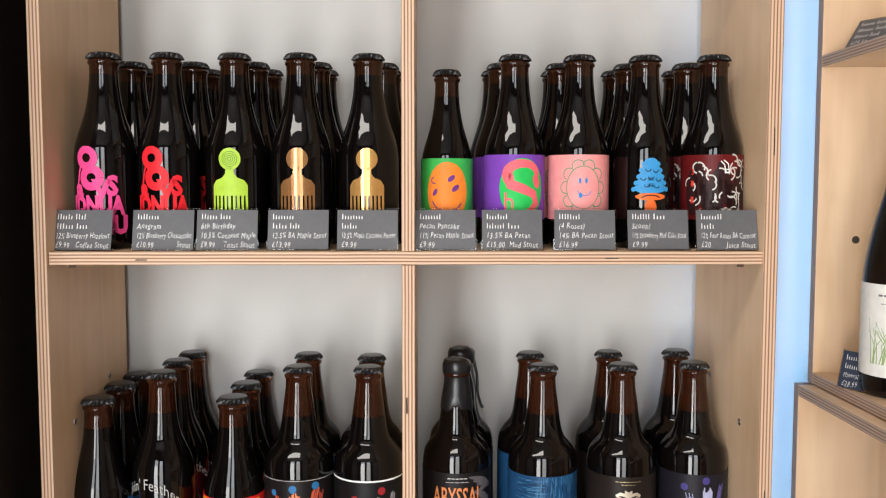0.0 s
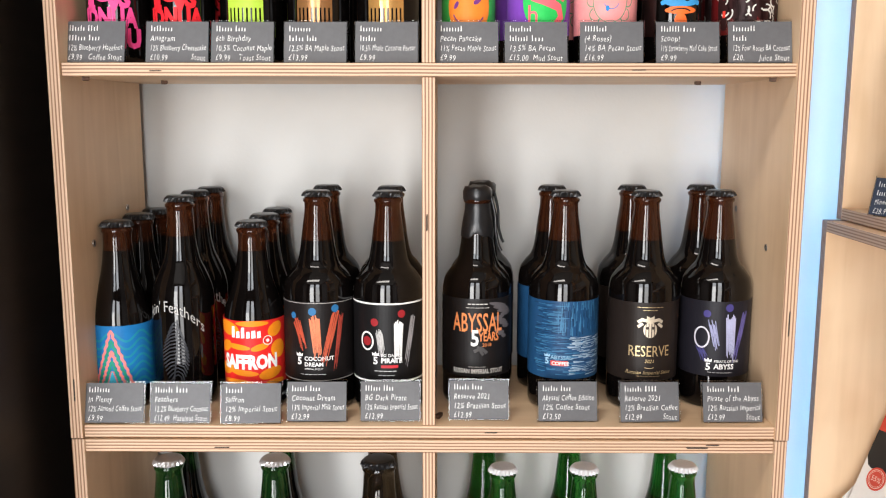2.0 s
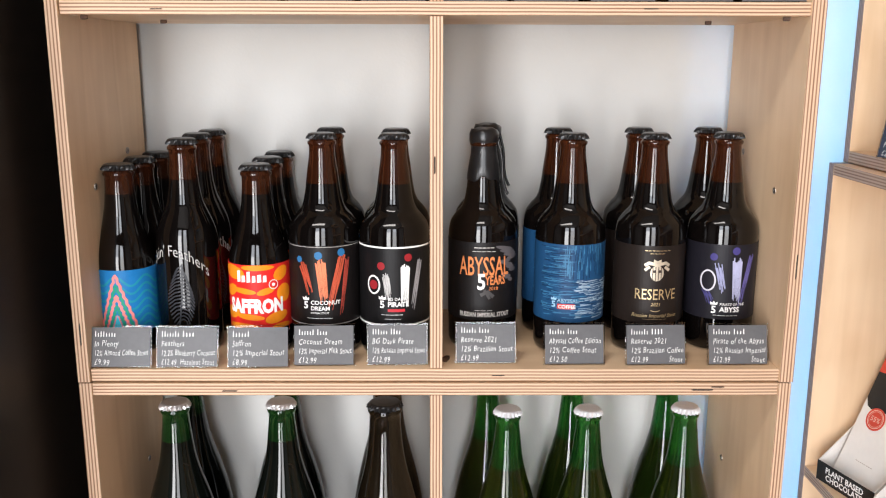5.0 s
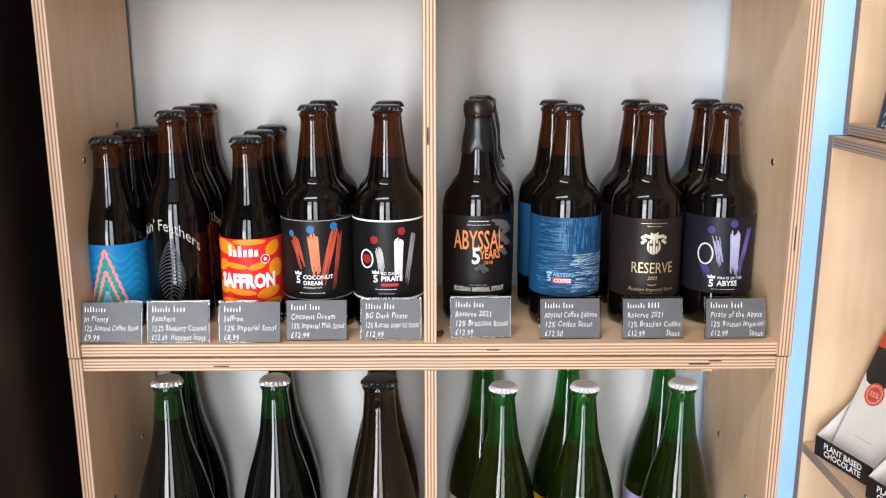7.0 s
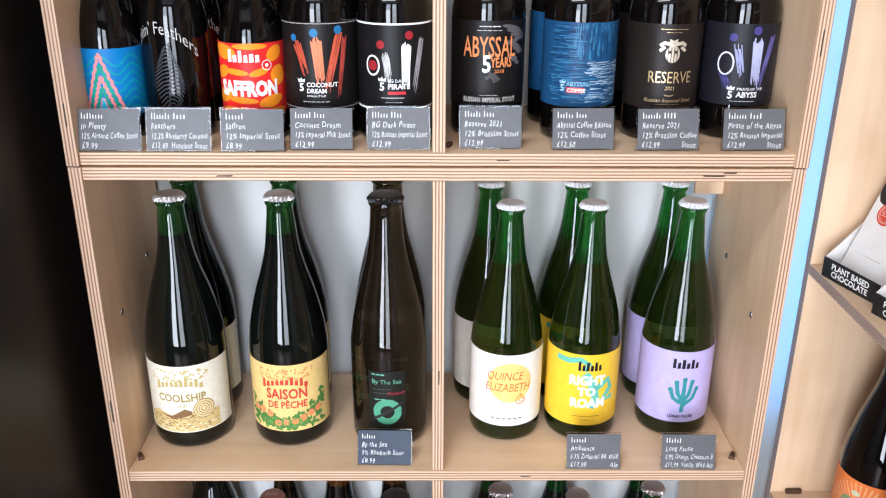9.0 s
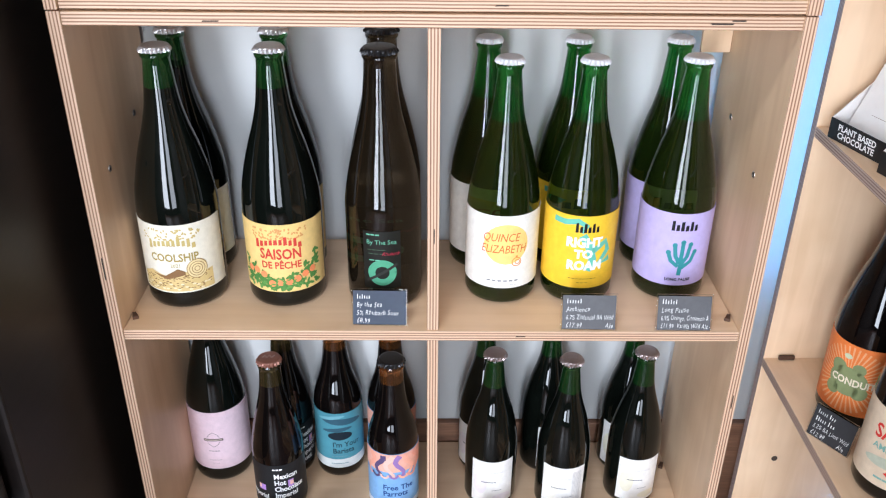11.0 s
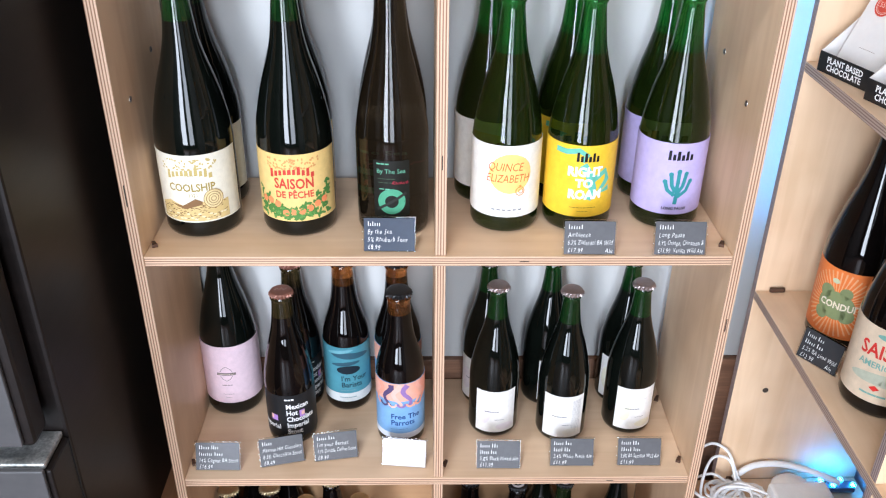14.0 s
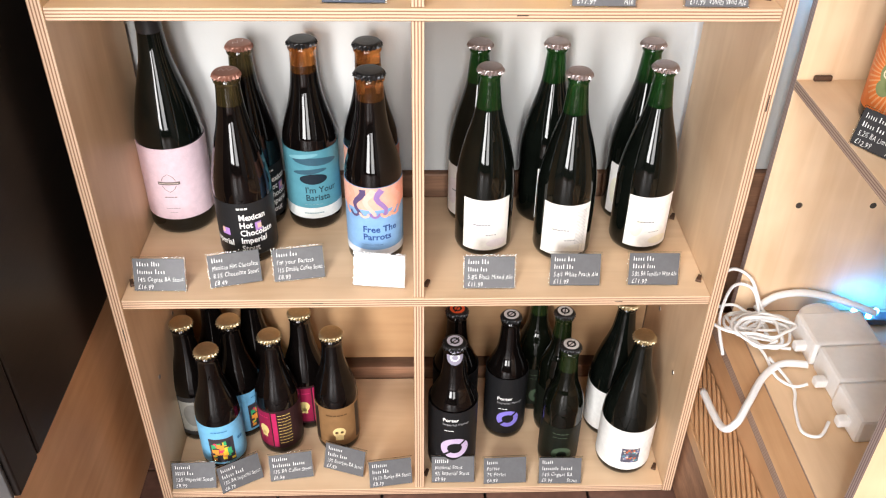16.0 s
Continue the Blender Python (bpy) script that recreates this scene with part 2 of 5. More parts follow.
    path.append(pts[-1])
    bm = bmesh.new()
    rings, up = [], Vector((0.13, 0.21, 0.97))
    for i, p in enumerate(path):
        d = (path[min(i + 1, len(path) - 1)] - path[max(i - 1, 0)]).normalized()
        a = d.cross(up)
        a = a.normalized() if a.length > 1e-4 else Vector((1, 0, 0))
        b = d.cross(a)
        rings.append([bm.verts.new(p + radius * (math.cos(2 * math.pi * k / seg) * a + math.sin(2 * math.pi * k / seg) * b)) for k in range(seg)])
    for r, q in zip(rings, rings[1:]):
        for k in range(seg):
            bm.faces.new((r[k], r[(k + 1) % seg], q[(k + 1) % seg], q[k]))
    bm.faces.new(rings[0][::-1])
    bm.faces.new(rings[-1])
    bmesh.ops.recalc_face_normals(bm, faces=bm.faces[:])
    return bm


# ---- flat artwork: shapes in (u, v), metres ----
def poly(points):
    bm = bmesh.new()
    bm.faces.new([bm.verts.new((u, v, 0)) for u, v in points])
    bmesh.ops.triangulate(bm, faces=bm.faces[:])
    return bm


def rect(u0, v0, u1, v1):
    return poly([(u0, v0), (u1, v0), (u1, v1), (u0, v1)])


def disc(u, v, ru, rv=None, turn=0.0, n=24):
    rv = rv or ru
    c, s = math.cos(radians(turn)), math.sin(radians(turn))
    return poly([(u + c * ru * math.cos(2 * math.pi * k / n) - s * rv * math.sin(2 * math.pi * k / n), v + s * ru * math.cos(2 * math.pi * k / n) + c * rv * math.sin(2 * math.pi * k / n)) for k in range(n)])


def stroke(points, width, taper=1.0):
    """A painted line of some width through points."""
    bm = bmesh.new()
    pts = [Vector((*p, 0)) for p in points]
    left, right = [], []
    for i, p in enumerate(pts):
        d = (pts[min(i + 1, len(pts) - 1)] - pts[max(i - 1, 0)]).normalized()
        w = 0.5 * width * (1 + (taper - 1) * i / max(len(pts) - 1, 1))
        n = Vector((-d.y, d.x, 0)) * w
        left.append(bm.verts.new(p + n))
        right.append(bm.verts.new(p - n))
    for i in range(len(pts) - 1):
        bm.faces.new((right[i], right[i + 1], left[i + 1], left[i]))
    return bm


def ring(u, v, r, width, start=0, end=360, n=28, squash=1.0):
    return stroke([(u + r * math.cos(radians(start + (end - start) * k / n)), v + squash * r * math.sin(radians(start + (end - start) * k / n))) for k in range(n + 1)], width)


def join(*bms):
    out = bmesh.new()
    for b in bms:
        me = bpy.data.meshes.new("piece")
        b.to_mesh(me)
        b.free()
        out.from_mesh(me)
        bpy.data.meshes.remove(me)
    return out


def letters(body, size, u=0.0, v=0.0, align="CENTER", bold=0.0, shear=0.0, spacing=1.0, squeeze=1.0, line=1.0):
    """Writing in the built-in font as flat faces; (u, v) is where the first line stands."""
    cu = bpy.data.curves.new("writing", "FONT")
    cu.body, cu.size, cu.align_x, cu.offset, cu.shear = body, size, align, bold, shear
    cu.space_character, cu.space_line, cu.resolution_u, cu.fill_mode = spacing, line, 2, "FRONT"
    ob = bpy.data.objects.new("writing", cu)
    me = ob.to_mesh()
    bm = bmesh.new()
    bm.from_mesh(me)
    ob.to_mesh_clear()
    bpy.data.objects.remove(ob)
    bpy.data.curves.remove(cu)
    for w in bm.verts:
        w.co = (u + squeeze * w.co.x, v + w.co.y, 0)
    return bm


def bars(u, v, width, height, n=3, gap=0.35):
    """Writing that is not lettered: short bars in a row."""
    out, step = [], width / n
    for k in range(n):
        a = 0.42
        out.append(rect(u - width / 2 + k * step, v + height * (0.5 - a / 2), u - width / 2 + (k + 1 - gap * 0.5) * step, v + height * (0.5 + a / 2)))
    return join(*out)


def wordmark(u, v, width, height, n, seed=1, arch=0.0, slim=1.0):
    """A name drawn as a row of upright bars of uneven height, one for each letter."""
    r = random.Random(seed)
    out, step = [], width / n
    for k in range(n):
        a = u - width / 2 + (k + 0.5) * step
        low = v - arch * ((2 * k + 1) / n - 1) ** 2
        high = low + height * (1.0 if k == 0 else r.choice((0.60, 0.64, 0.68, 0.95)))
        w = step * slim * r.uniform(0.34, 0.42)
        out.append(poly([(a - w, low), (a + w, low + 0.04 * height), (a + w * 0.9, high), (a - w * 0.8, high - 0.03 * height)]))
    return join(*out)


def wrap(bm, radius, turn=0.0, step=0.003):
    """Bends flat artwork round an upright cylinder; u = 0 faces -y."""
    if bm.verts:
        lo, hi = min(w.co.x for w in bm.verts), max(w.co.x for w in bm.verts)
        k = math.floor(lo / step) + 1
        while k * step < hi:
            bmesh.ops.bisect_plane(bm, geom=bm.verts[:] + bm.edges[:] + bm.faces[:], plane_co=(k * step, 0, 0), plane_no=(1, 0, 0))
            k += 1
    for w in bm.verts:
        a = w.co.x / radius + turn
        w.co = (radius * math.sin(a), -radius * math.cos(a), w.co.y)
    return bm

# ---- the setting ----
WALL_Y = 0.235
part("wall_north", box(3.6, 0.1, 2.3, 0, (0, WALL_Y + 0.05, 1.55)), WALL)
tagged(bpy.data.objects["wall_north"], "white painted wall behind the plywood shelving", "wall", kind="structure")
for z0, z1 in ((0.0, 0.034), (0.066, 0.398)):
    tagged(part("wainscot", box(3.6, 0.06, z1 - z0, 0.002, (0, WALL_Y + 0.022, (z0 + z1) / 2)), WAINSCOT), "brown stained low wall boarding with a dark slot", "wall panel", kind="structure")
# Solid dark sheet that stands for the shade seen through the slot.
tagged(part("slot_shade_sheet", box(3.6, 0.04, 0.5, 0, (0, WALL_Y + 0.12, 0.2)), HOLE_SHADE), "dark sheet painted as the shade behind the boarding", "wall", kind="structure")
tagged(part("wall_east", box(0.1, 1.1, 2.7, 0, (0.75, -0.2, 1.35)), WALL), "white side wall behind the second shelf unit", "wall", kind="structure")
tagged(part("wall_east", box(0.1, 2.1, 2.7, 0, (0.75, -1.80, 1.35)), UNSEEN_WALL), "unseen side wall, added dark to dim bottle reflections", "wall", kind="structure")
tagged(part("wall_west", box(0.1, 3.2, 2.7, 0, (-1.85, -1.25, 1.35)), UNSEEN_WALL), "unseen dark west wall, added to dim bottle reflections", "wall", kind="structure")
tagged(part("ceiling", box(3.8, 3.4, 0.1, 0, (-0.3, -1.2, 2.72)), CEIL), "unseen grey ceiling, added to limit bounce and bottle reflections", "ceiling", kind="structure")
# shop front with a wide window; its unseen walls are added dark
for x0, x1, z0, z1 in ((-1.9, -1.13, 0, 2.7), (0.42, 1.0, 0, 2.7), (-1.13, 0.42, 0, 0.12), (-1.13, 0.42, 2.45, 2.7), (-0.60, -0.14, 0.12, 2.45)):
    tagged(part("wall_south", box(x1 - x0, 0.12, z1 - z0, 0, ((x0 + x1) / 2, -2.7, (z0 + z1) / 2)), UNSEEN_WALL), "unseen dark front wall, added round the window", "wall", kind="structure")
win = thing("window_1", "wide shop window with tall panes facing the shelves", "window", kind="structure")
FRAME = material("dark_window_paint", (0.05, 0.05, 0.05), 0.4)
for x in (-1.11, -0.625, -0.125, 0.405):
    part("window_frame", box(0.04, 0.07, 2.33, 0.003, (x, -2.66, 1.285)), FRAME, win)
for z in (0.14, 2.43):
    part("window_frame", box(1.5, 0.06, 0.06, 0.003, (-0.355, -2.665, z)), FRAME, win)
tagged(part("ground", box(60, 60, 0.1, 0, (0, 0, -0.12)), GROUT), "dark ground and tile bed under the shop", "floor", kind="structure")

T = 0.0131
IN = 0.3500
OUT = IN + T
DEEP = 0.217
UP = [FACE_Z, EDGE_UP]
FLAT = [FACE_X, EDGE_FLAT]


def pin_hole(parent, x, y, z, side):
    """A drilled hole, its shade painted as a dark disc, with a steel sleeve in a side panel; side: the way that it
    faces.
    """
    m = Matrix.Translation((x, y, z)) @ pose(0, 0, 0, 0, 90 * side, 0)
    part("pin_sleeve", lathe([(0.0022, -0.001), (0.0036, -0.001), (0.0036, 0.0006), (0.0030, 0.0010), (0.0022, 0.0006), (0.0022, -0.001)], 16), PIN, parent, "steel sleeve in a drilled hole", m, True)
    part("pin_hole", lathe([(0.0, 0.0003), (0.0024, 0.0003), (0.0024, -0.001), (0, -0.001)][::-1], 12), HOLE_SHADE, parent, "dark disc painted as the shade in a drilled hole", m)


def peg(parent, x, y, z):
    bm = box(0.007, 0.012, 0.004, 0.001)
    for v in bm.verts:
        v.co.z += 0.002
        v.co.x *= 1 - 0.4 * (v.co.y > 0)
    part("peg", bm, PEG, parent, "small brown wooden peg", pose(x, y, z, 0, 0, 25 if x < 0 else -25))


lower = thing("shelf_unit", "pale birch plywood shelf unit of three rows, striped cut edges", "shelf", "plywood shelf units")
upper = thing("shelf_unit", "pale birch plywood shelf unit stacked on the lower one", "shelf", "plywood shelf units")
for s in (-1, 1):
    a, b = sorted((s * IN, s * OUT))
    board("side_panel", a, b, 0.002, DEEP, 0.0, 1.0775, UP, lower)
    board("side_panel", a - 0.0005 * s, b + 0.0005 * s, 0.0, DEEP, 1.0790, 2.1, UP, upper)
for z0, z1, u in ((0.0, 0.012, lower), (0.3510, 0.3635, lower), (0.7065, 0.7195, lower), (1.0640, 1.0770, lower), (1.0795, 1.0920, upper), (1.4400, 1.4525, upper), (1.80, 1.8125, upper), (2.0875, 2.0995, upper)):
    board("shelf", -IN + 0.0004, IN - 0.0004, 0.003, DEEP + 0.006, z0, z1, FLAT, u)
for z0, z1, u in ((0.0125, 0.3505, lower), (0.3640, 0.7060, lower), (0.7200, 1.0635, lower), (1.0925, 1.4395, upper), (1.4530, 1.7995, upper)):
    board("divider", -0.0064, 0.0064, 0.0045, DEEP, z0, z1, UP, u)
board("back_board", -IN + 0.001, IN - 0.001, DEEP - 0.0005, DEEP + 0.006, 0.066, 0.345, [BACK_PLY, BACK_PLY], lower, "brown plywood back board of the lowest row, shade painted in")
for u, z, y in ((upper, 1.268, 0.055), (lower, 0.8935, 0.052), (lower, 0.180, 0.060)):
    pin_hole(u, IN - 0.0002, y, z, -1)
    pin_hole(u, -IN + 0.0002, y, z + 0.003, 1)
    pin_hole(u, -IN + 0.0002, y + 0.10, z + 0.03, 1)
    pin_hole(u, IN - 0.0002, y + 0.10, z + 0.03, -1)
for u, z in ((lower, 0.012), (lower, 0.3635), (lower, 0.7195), (upper, 1.092)):
    for s in (-1, 1):
        peg(u, s * 0.344, 0.03 if z > 0.5 else 0.035, z)
        peg(u, s * 0.344, 0.17, z)
    if z != 0.7195:
        peg(u, 0.010, 0.03, z)
for s in (-1, 1):
    peg(upper, s * 0.335, 0.022, 1.4362)
    peg(upper, s * 0.29, 0.12, 1.4362)
# small voids in the cut edges, as thin plates coloured dark
rv = random.Random(31)
for u, x, z, w, h in ((upper, 0.063, 1.0855, 0.011, 0.0012), (lower, 0.272, 1.0700, 0.020, 0.0016), (lower, 0.288, 1.0730, 0.012, 0.0012), (lower, -0.21, 1.0690, 0.014, 0.0012), (upper, 0.20, 1.4462, 0.012, 0.0010), (upper, -0.26, 1.4450, 0.010, 0.0010), (lower, 0.10, 0.7125, 0.010, 0.0010), (lower, -0.12, 0.3575, 0.012, 0.0010), (lower, 0.24, 0.3570, 0.009, 0.0012), (upper, -0.356, 1.13, 0.0014, 0.020), (upper, 0.3565, 1.20, 0.0014, 0.022), (lower, -0.3570, 0.80, 0.0016, 0.024), (lower, 0.3580, 0.62, 0.0012, 0.018), (lower, -0.3560, 0.31, 0.0012, 0.018), (upper, 0.3570, 1.56, 0.0013, 0.024), (lower, 0.0010, 0.84, 0.0012, 0.016), (upper, -0.0015, 1.30, 0.0012, 0.014)):
    bm = box(w, 0.0008, h, 0.0002)
    for q in bm.verts:
        q.co += Vector((w, 0, h)) * 0.12 * rv.uniform(-1, 1)
    front = 0.002 if (u is lower and w < h) else 0.0 if w < h else 0.003
    part("edge_void", bm, HOLE_SHADE, u, "dark void in the plywood edge", (x, front + (0.0025 if abs(x) < 0.01 and w < h else 0), z))
# corner bracket at the back of the third row
part("corner_bracket", box(0.035, 0.006, 0.075, 0.001), FACE_Z, lower, "small plywood corner block", (IN - 0.018, 0.195, 1.026))
part("bracket_screw", lathe([(0, 0), (0.006, 0), (0.006, 0.004), (0.004, 0.006), (0, 0.006)][::-1], 14), PIN, lower, "steel screw head", pose(IN - 0.014, 0.192, 1.04, 90), True)

# low wooden bases either side and the tiled floor between them
base_l = thing("wooden_base", "brown pine box base under the dark fridge", "base", kind="structure")
board("base_side", -0.416, -0.397, -0.262, 0.2, 0.0, 0.318, [BASE_WOOD, EDGE_UP], base_l)
board("base_top", -1.2, -0.4165, -0.262, 0.2, 0.298, 0.318, [BASE_WOOD, BASE_WOOD], base_l)
board("base_front", -1.2, -0.4165, -0.262, -0.242, 0.0, 0.2975, [BASE_WOOD, BASE_WOOD], base_l)
TS = 0.148
tile_mesh = mesh_of("tile", box(TS - 0.004, TS - 0.004, 0.012, 0.0012), TILE)
floor = thing("floor", "brown quarry tile floor with dark joints", "floor", kind="structure")
for i in range(-8, 10):
    for j in range(-18, 2):
        t = new("tile", tile_mesh)
        t.parent = floor
        t.matrix_basis = pose(0.02 + i * TS, -0.02 + j * TS, -0.0075 + 0.0008 * noise.noise((i * 3.1, j * 2.7, 0)), 0, 0, 0)

# ---- dark fridge ----
FR = -0.390
FX = FR - 0.30
fridge = thing("fridge", "dark brushed steel upright fridge standing on a wooden base", "fridge")
STEEL = material("dark_brushed_steel", (0.010, 0.007, 0.006), 0.42, 0.05, 0.25, 6, 0.05, 60, (1, 1, 12), ior=1.35)
DOOR = material("grey_coated_steel", (0.075, 0.073, 0.074), 0.45, 0.1, 0.15, 12, 0.08, 200)
GASKET = material("black_rubber", (0.005, 0.005, 0.005), 0.6)
CHROME = material("bright_worn_trim", (0.55, 0.55, 0.52), 0.3, 0.7, 0.5, 60)
part("cabinet_body", box(0.60, 0.3975, 1.78, 0.004, (FX, 0.00875, 1.210)), STEEL, fridge)
part("lower_body", box(0.60, 0.050, 0.297, 0.003, (FX, -0.2165, 0.4685)), STEEL, fridge)
part("lower_front", box(0.596, 0.006, 0.300, 0.002, (FX - 0.003, -0.2450, 0.472)), DOOR, fridge, "grey coated steel lower front")
part("gasket", box(0.575, 0.012, 1.42, 0.003, (FX - 0.008, -0.1962, 1.36)), GASKET, fridge, "black rubber door seal")
part("door", box(0.590, 0.0335, 1.43, 0.006, (FX - 0.006, -0.2193, 1.358)), STEEL, fridge, "dark steel door edge")
part("door_front", box(0.580, 0.006, 1.42, 0.002, (FX - 0.010, -0.2392, 1.358)), DOOR, fridge, "grey coated steel door front")
part("trim", box(0.594, 0.049, 0.007, 0.002, (FX - 0.002, -0.2160, 0.6215)), CHROME, fridge, "bright worn metal ledge in the door joint")
part("side_seam", box(0.0015, 0.0025, 0.10, 0.0004, (FR + 0.0002, -0.1922, 0.565)), GASKET, fridge, "thin dark seam")
grille = part("grille", box(0.16, 0.004, 0.12, 0.001, (FX + 0.12, -0.2495, 0.42)), GASKET, fridge, "dark vent grille")
for k in range(7):
    part("slat", box(0.15, 0.005, 0.006, 0.001, (FX + 0.12, -0.2525, 0.372 + 0.016 * k)), CHROME, grille, "bright grille slat")

# ---- second shelf unit, at right angles ----
side = thing("shelf_unit", "second plywood shelf unit with dark-edged boards, beside the first", "shelf", "plywood shelf units")
side_up = thing("shelf_unit", "plywood shelf unit with dark-edged boards, stacked on another", "shelf", "plywood shelf units")
UPS = [FACE_Z, EDGE_UP_Y]
FLS = [FACE_Y, EDGE_FLAT_Y]
EX, EXU, EB = 0.456, 0.472, 0.690
board("side_panel", EX, EB, 0.158, 0.171, 0.206, 1.2840, UPS, side)
board("side_panel", EXU, EB, 0.158, 0.171, 1.2850, 2.1, UPS, side_up)
for z in (0.206, 0.572, 0.910, 1.2840):
    board("shelf", EX, EB, -0.75, 0.1575, z - 0.013, z, FLS, side)
for z in (1.2985, 1.667, 2.03):
    board("shelf", EXU, EB, -0.75, 0.1575, z - 0.013, z, FLS, side_up)
for z0, z1 in ((0.2065, 0.5585), (0.5725, 0.8965), (0.9105, 1.2705)):
    board("divider", EX + 0.001, EB, -0.2230, -0.2100, z0, z1, UPS, side)
board("end_panel", EX, EB, -0.7635, -0.7505, 0.0, 1.2840, UPS, side)
board("end_panel", EXU, EB, -0.7635, -0.7505, 1.2850, 2.1, UPS, side_up)
base_r = thing("wooden_base", "pine plinth with a ribbed board under the second shelf unit", "base", kind="structure")
board("base_edge", 0.4227, EX - 0.0005, -0.75, 0.1575, 0.1870, 0.2035, [BASE_WOOD, EDGE_FLAT_Y], base_r)
board("base_front", 0.4232, 0.4408, -0.75, 0.1575, 0.0, 0.1865, [BASE_WOOD, BASE_WOOD], base_r)
ribs = bmesh.new()
for k in range(-40, 60):
    bmesh.ops.create_cube(ribs, size=1, matrix=pose(0.0062 * k, 0, 0.0, 0, 0, 0) @ Matrix.Diagonal((0.0046, 1.2, 0.006, 1)))
bmesh.ops.bevel(ribs, geom=[e for e in ribs.edges if abs(e.verts[0].co.y - e.verts[1].co.y) > 0.5], offset=0.0012, segments=1, affect="EDGES")
bmesh.ops.rotate(ribs, verts=ribs.verts[:], matrix=Matrix.Rotation(radians(-14), 3, "Z"))
for co, no in (((-0.0335, 0, 0), (-1, 0, 0)), ((0.0205, 0, 0), (1, 0, 0)), ((0, 0.30, 0), (0, 1, 0)), ((0, -0.55, 0), (0, -1, 0))):
    bmesh.ops.bisect_plane(ribs, geom=ribs.verts[:] + ribs.edges[:] + ribs.faces[:], plane_co=co, plane_no=no, clear_outer=True)
tagged(part("ribbed_board", ribs, BASE_WOOD, base_r, "ribbed pine decking board", (0.401, -0.147, 0.141)), kind="stuff")
board("board_bed", 0.3665, 0.4222, -0.72, 0.157, 0.118, 0.1375, [BASE_WOOD, BASE_WOOD], base_r)
board("board_riser", 0.3675, 0.3805, -0.72, 0.157, 0.0, 0.1175, [WAINSCOT, WAINSCOT], base_r)
# Flat dark discs: the shade of the holes is in their colour.
for x, z in ((0.5065, 0.390), (0.607, 0.389), (0.518, 1.455), (0.580, 0.733)):
    m = pose(x, 0.1578, z, 90, 0, 0)
    part("pin_hole", lathe([(0.0, 0.0003), (0.0045, 0.0003), (0.0045, -0.001), (0, -0.001)][::-1], 14), HOLE_SHADE, side if z < 1.29 else side_up, "dark disc painted as the shade in a drilled hole", m)
for z in (0.206, 0.572):
    bm = box(0.022, 0.005, 0.007, 0.002)
    part("peg", bm, PEG, side, "small brown wooden peg", pose(EX + 0.03, 0.154, z + 0.0035))

# blue light strip in the gap between the units, behind the second unit
LED = bpy.data.materials.new("blue_led")
LED.use_nodes = True
LED.node_tree.nodes["Principled BSDF"].inputs["Base Color"].default_value = (0.2, 0.5, 0.9, 1)
LED.node_tree.nodes["Principled BSDF"].inputs["Emission Color"].default_value = (0.14, 0.47, 1.0, 1)
LED.node_tree.nodes["Principled BSDF"].inputs["Emission Strength"].default_value = 18.0
LAMP = LED.copy()
LAMP.name = "bright_blue_led"
LAMP.node_tree.nodes["Principled BSDF"].inputs["Emission Strength"].default_value = 120.0
LAMP.node_tree.nodes["Principled BSDF"].inputs["Emission Color"].default_value = (0.04, 0.36, 1.0, 1)
strip = thing("light_strip", "blue glowing light strip behind the second shelf unit", "light strip")
part("strip_tape", box(0.006, 0.010, 1.40, 0.001, (0.508, 0.178, 1.35)), LED, strip, "glowing blue tape")

# ---- bottles ----
def smooth_profile(knots, n=5):
    """A smooth run of (radius, height) through knots, with no overshoot."""
    out = []
    for i in range(len(knots) - 1):
        (r0, z0), (r1, z1) = knots[i], knots[i + 1]

        def slope(k):
            if k <= 0 or k >= len(knots) - 1:
                return 0.0
            a = (knots[k][0] - knots[k - 1][0]) / (knots[k][1] - knots[k - 1][1])
            b = (knots[k + 1][0] - knots[k][0]) / (knots[k + 1][1] - knots[k][1])
            return 0.0 if a * b <= 0 else 2 * a * b / (a + b)
        h, m0, m1 = z1 - z0, slope(i), slope(i + 1)
        for s in range(n):
            u = s / n
            out.append(((2 * u ** 3 - 3 * u * u + 1) * r0 + (u ** 3 - 2 * u * u + u) * h * m0 + (3 * u * u - 2 * u ** 3) * r1 + (u ** 3 - u * u) * h * m1, z0 + u * h))
    out.append(knots[-1])
    return out


# shoulder shapes: share of the body's radius, share of the height
SHAPES = {
    "sloping": [(1.0, 0.06), (1.0, 0.44), (0.965, 0.51), (0.86, 0.575), (0.72, 0.64), (0.595, 0.71), (0.50, 0.80), (0.455, 0.90)],
    "round": [(1.0, 0.06), (1.0, 0.53), (0.95, 0.585), (0.80, 0.625), (0.62, 0.66), (0.535, 0.70), (0.43, 0.82), (0.36, 0.92)],
    "longneck": [(1.0, 0.06), (1.0, 0.50), (0.93, 0.57), (0.75, 0.64), (0.58, 0.70), (0.48, 0.78), (0.42, 0.92)],
    "champagne": [(1.0, 0.05), (1.0, 0.37), (0.97, 0.44), (0.88, 0.52), (0.72, 0.62), (0.54, 0.71), (0.42, 0.79), (0.345, 0.89), (0.32, 0.93)],
    "slim": [(1.0, 0.05), (1.0, 0.40), (0.95, 0.47), (0.84, 0.56), (0.68, 0.66), (0.53, 0.75), (0.44, 0.84), (0.40, 0.93)],
}


def crown_cap(r=0.0143, h=0.0062):
    """A crimped crown cap with its base at z = 0."""
    seg = 42
    bm = bmesh.new()
    rings = []
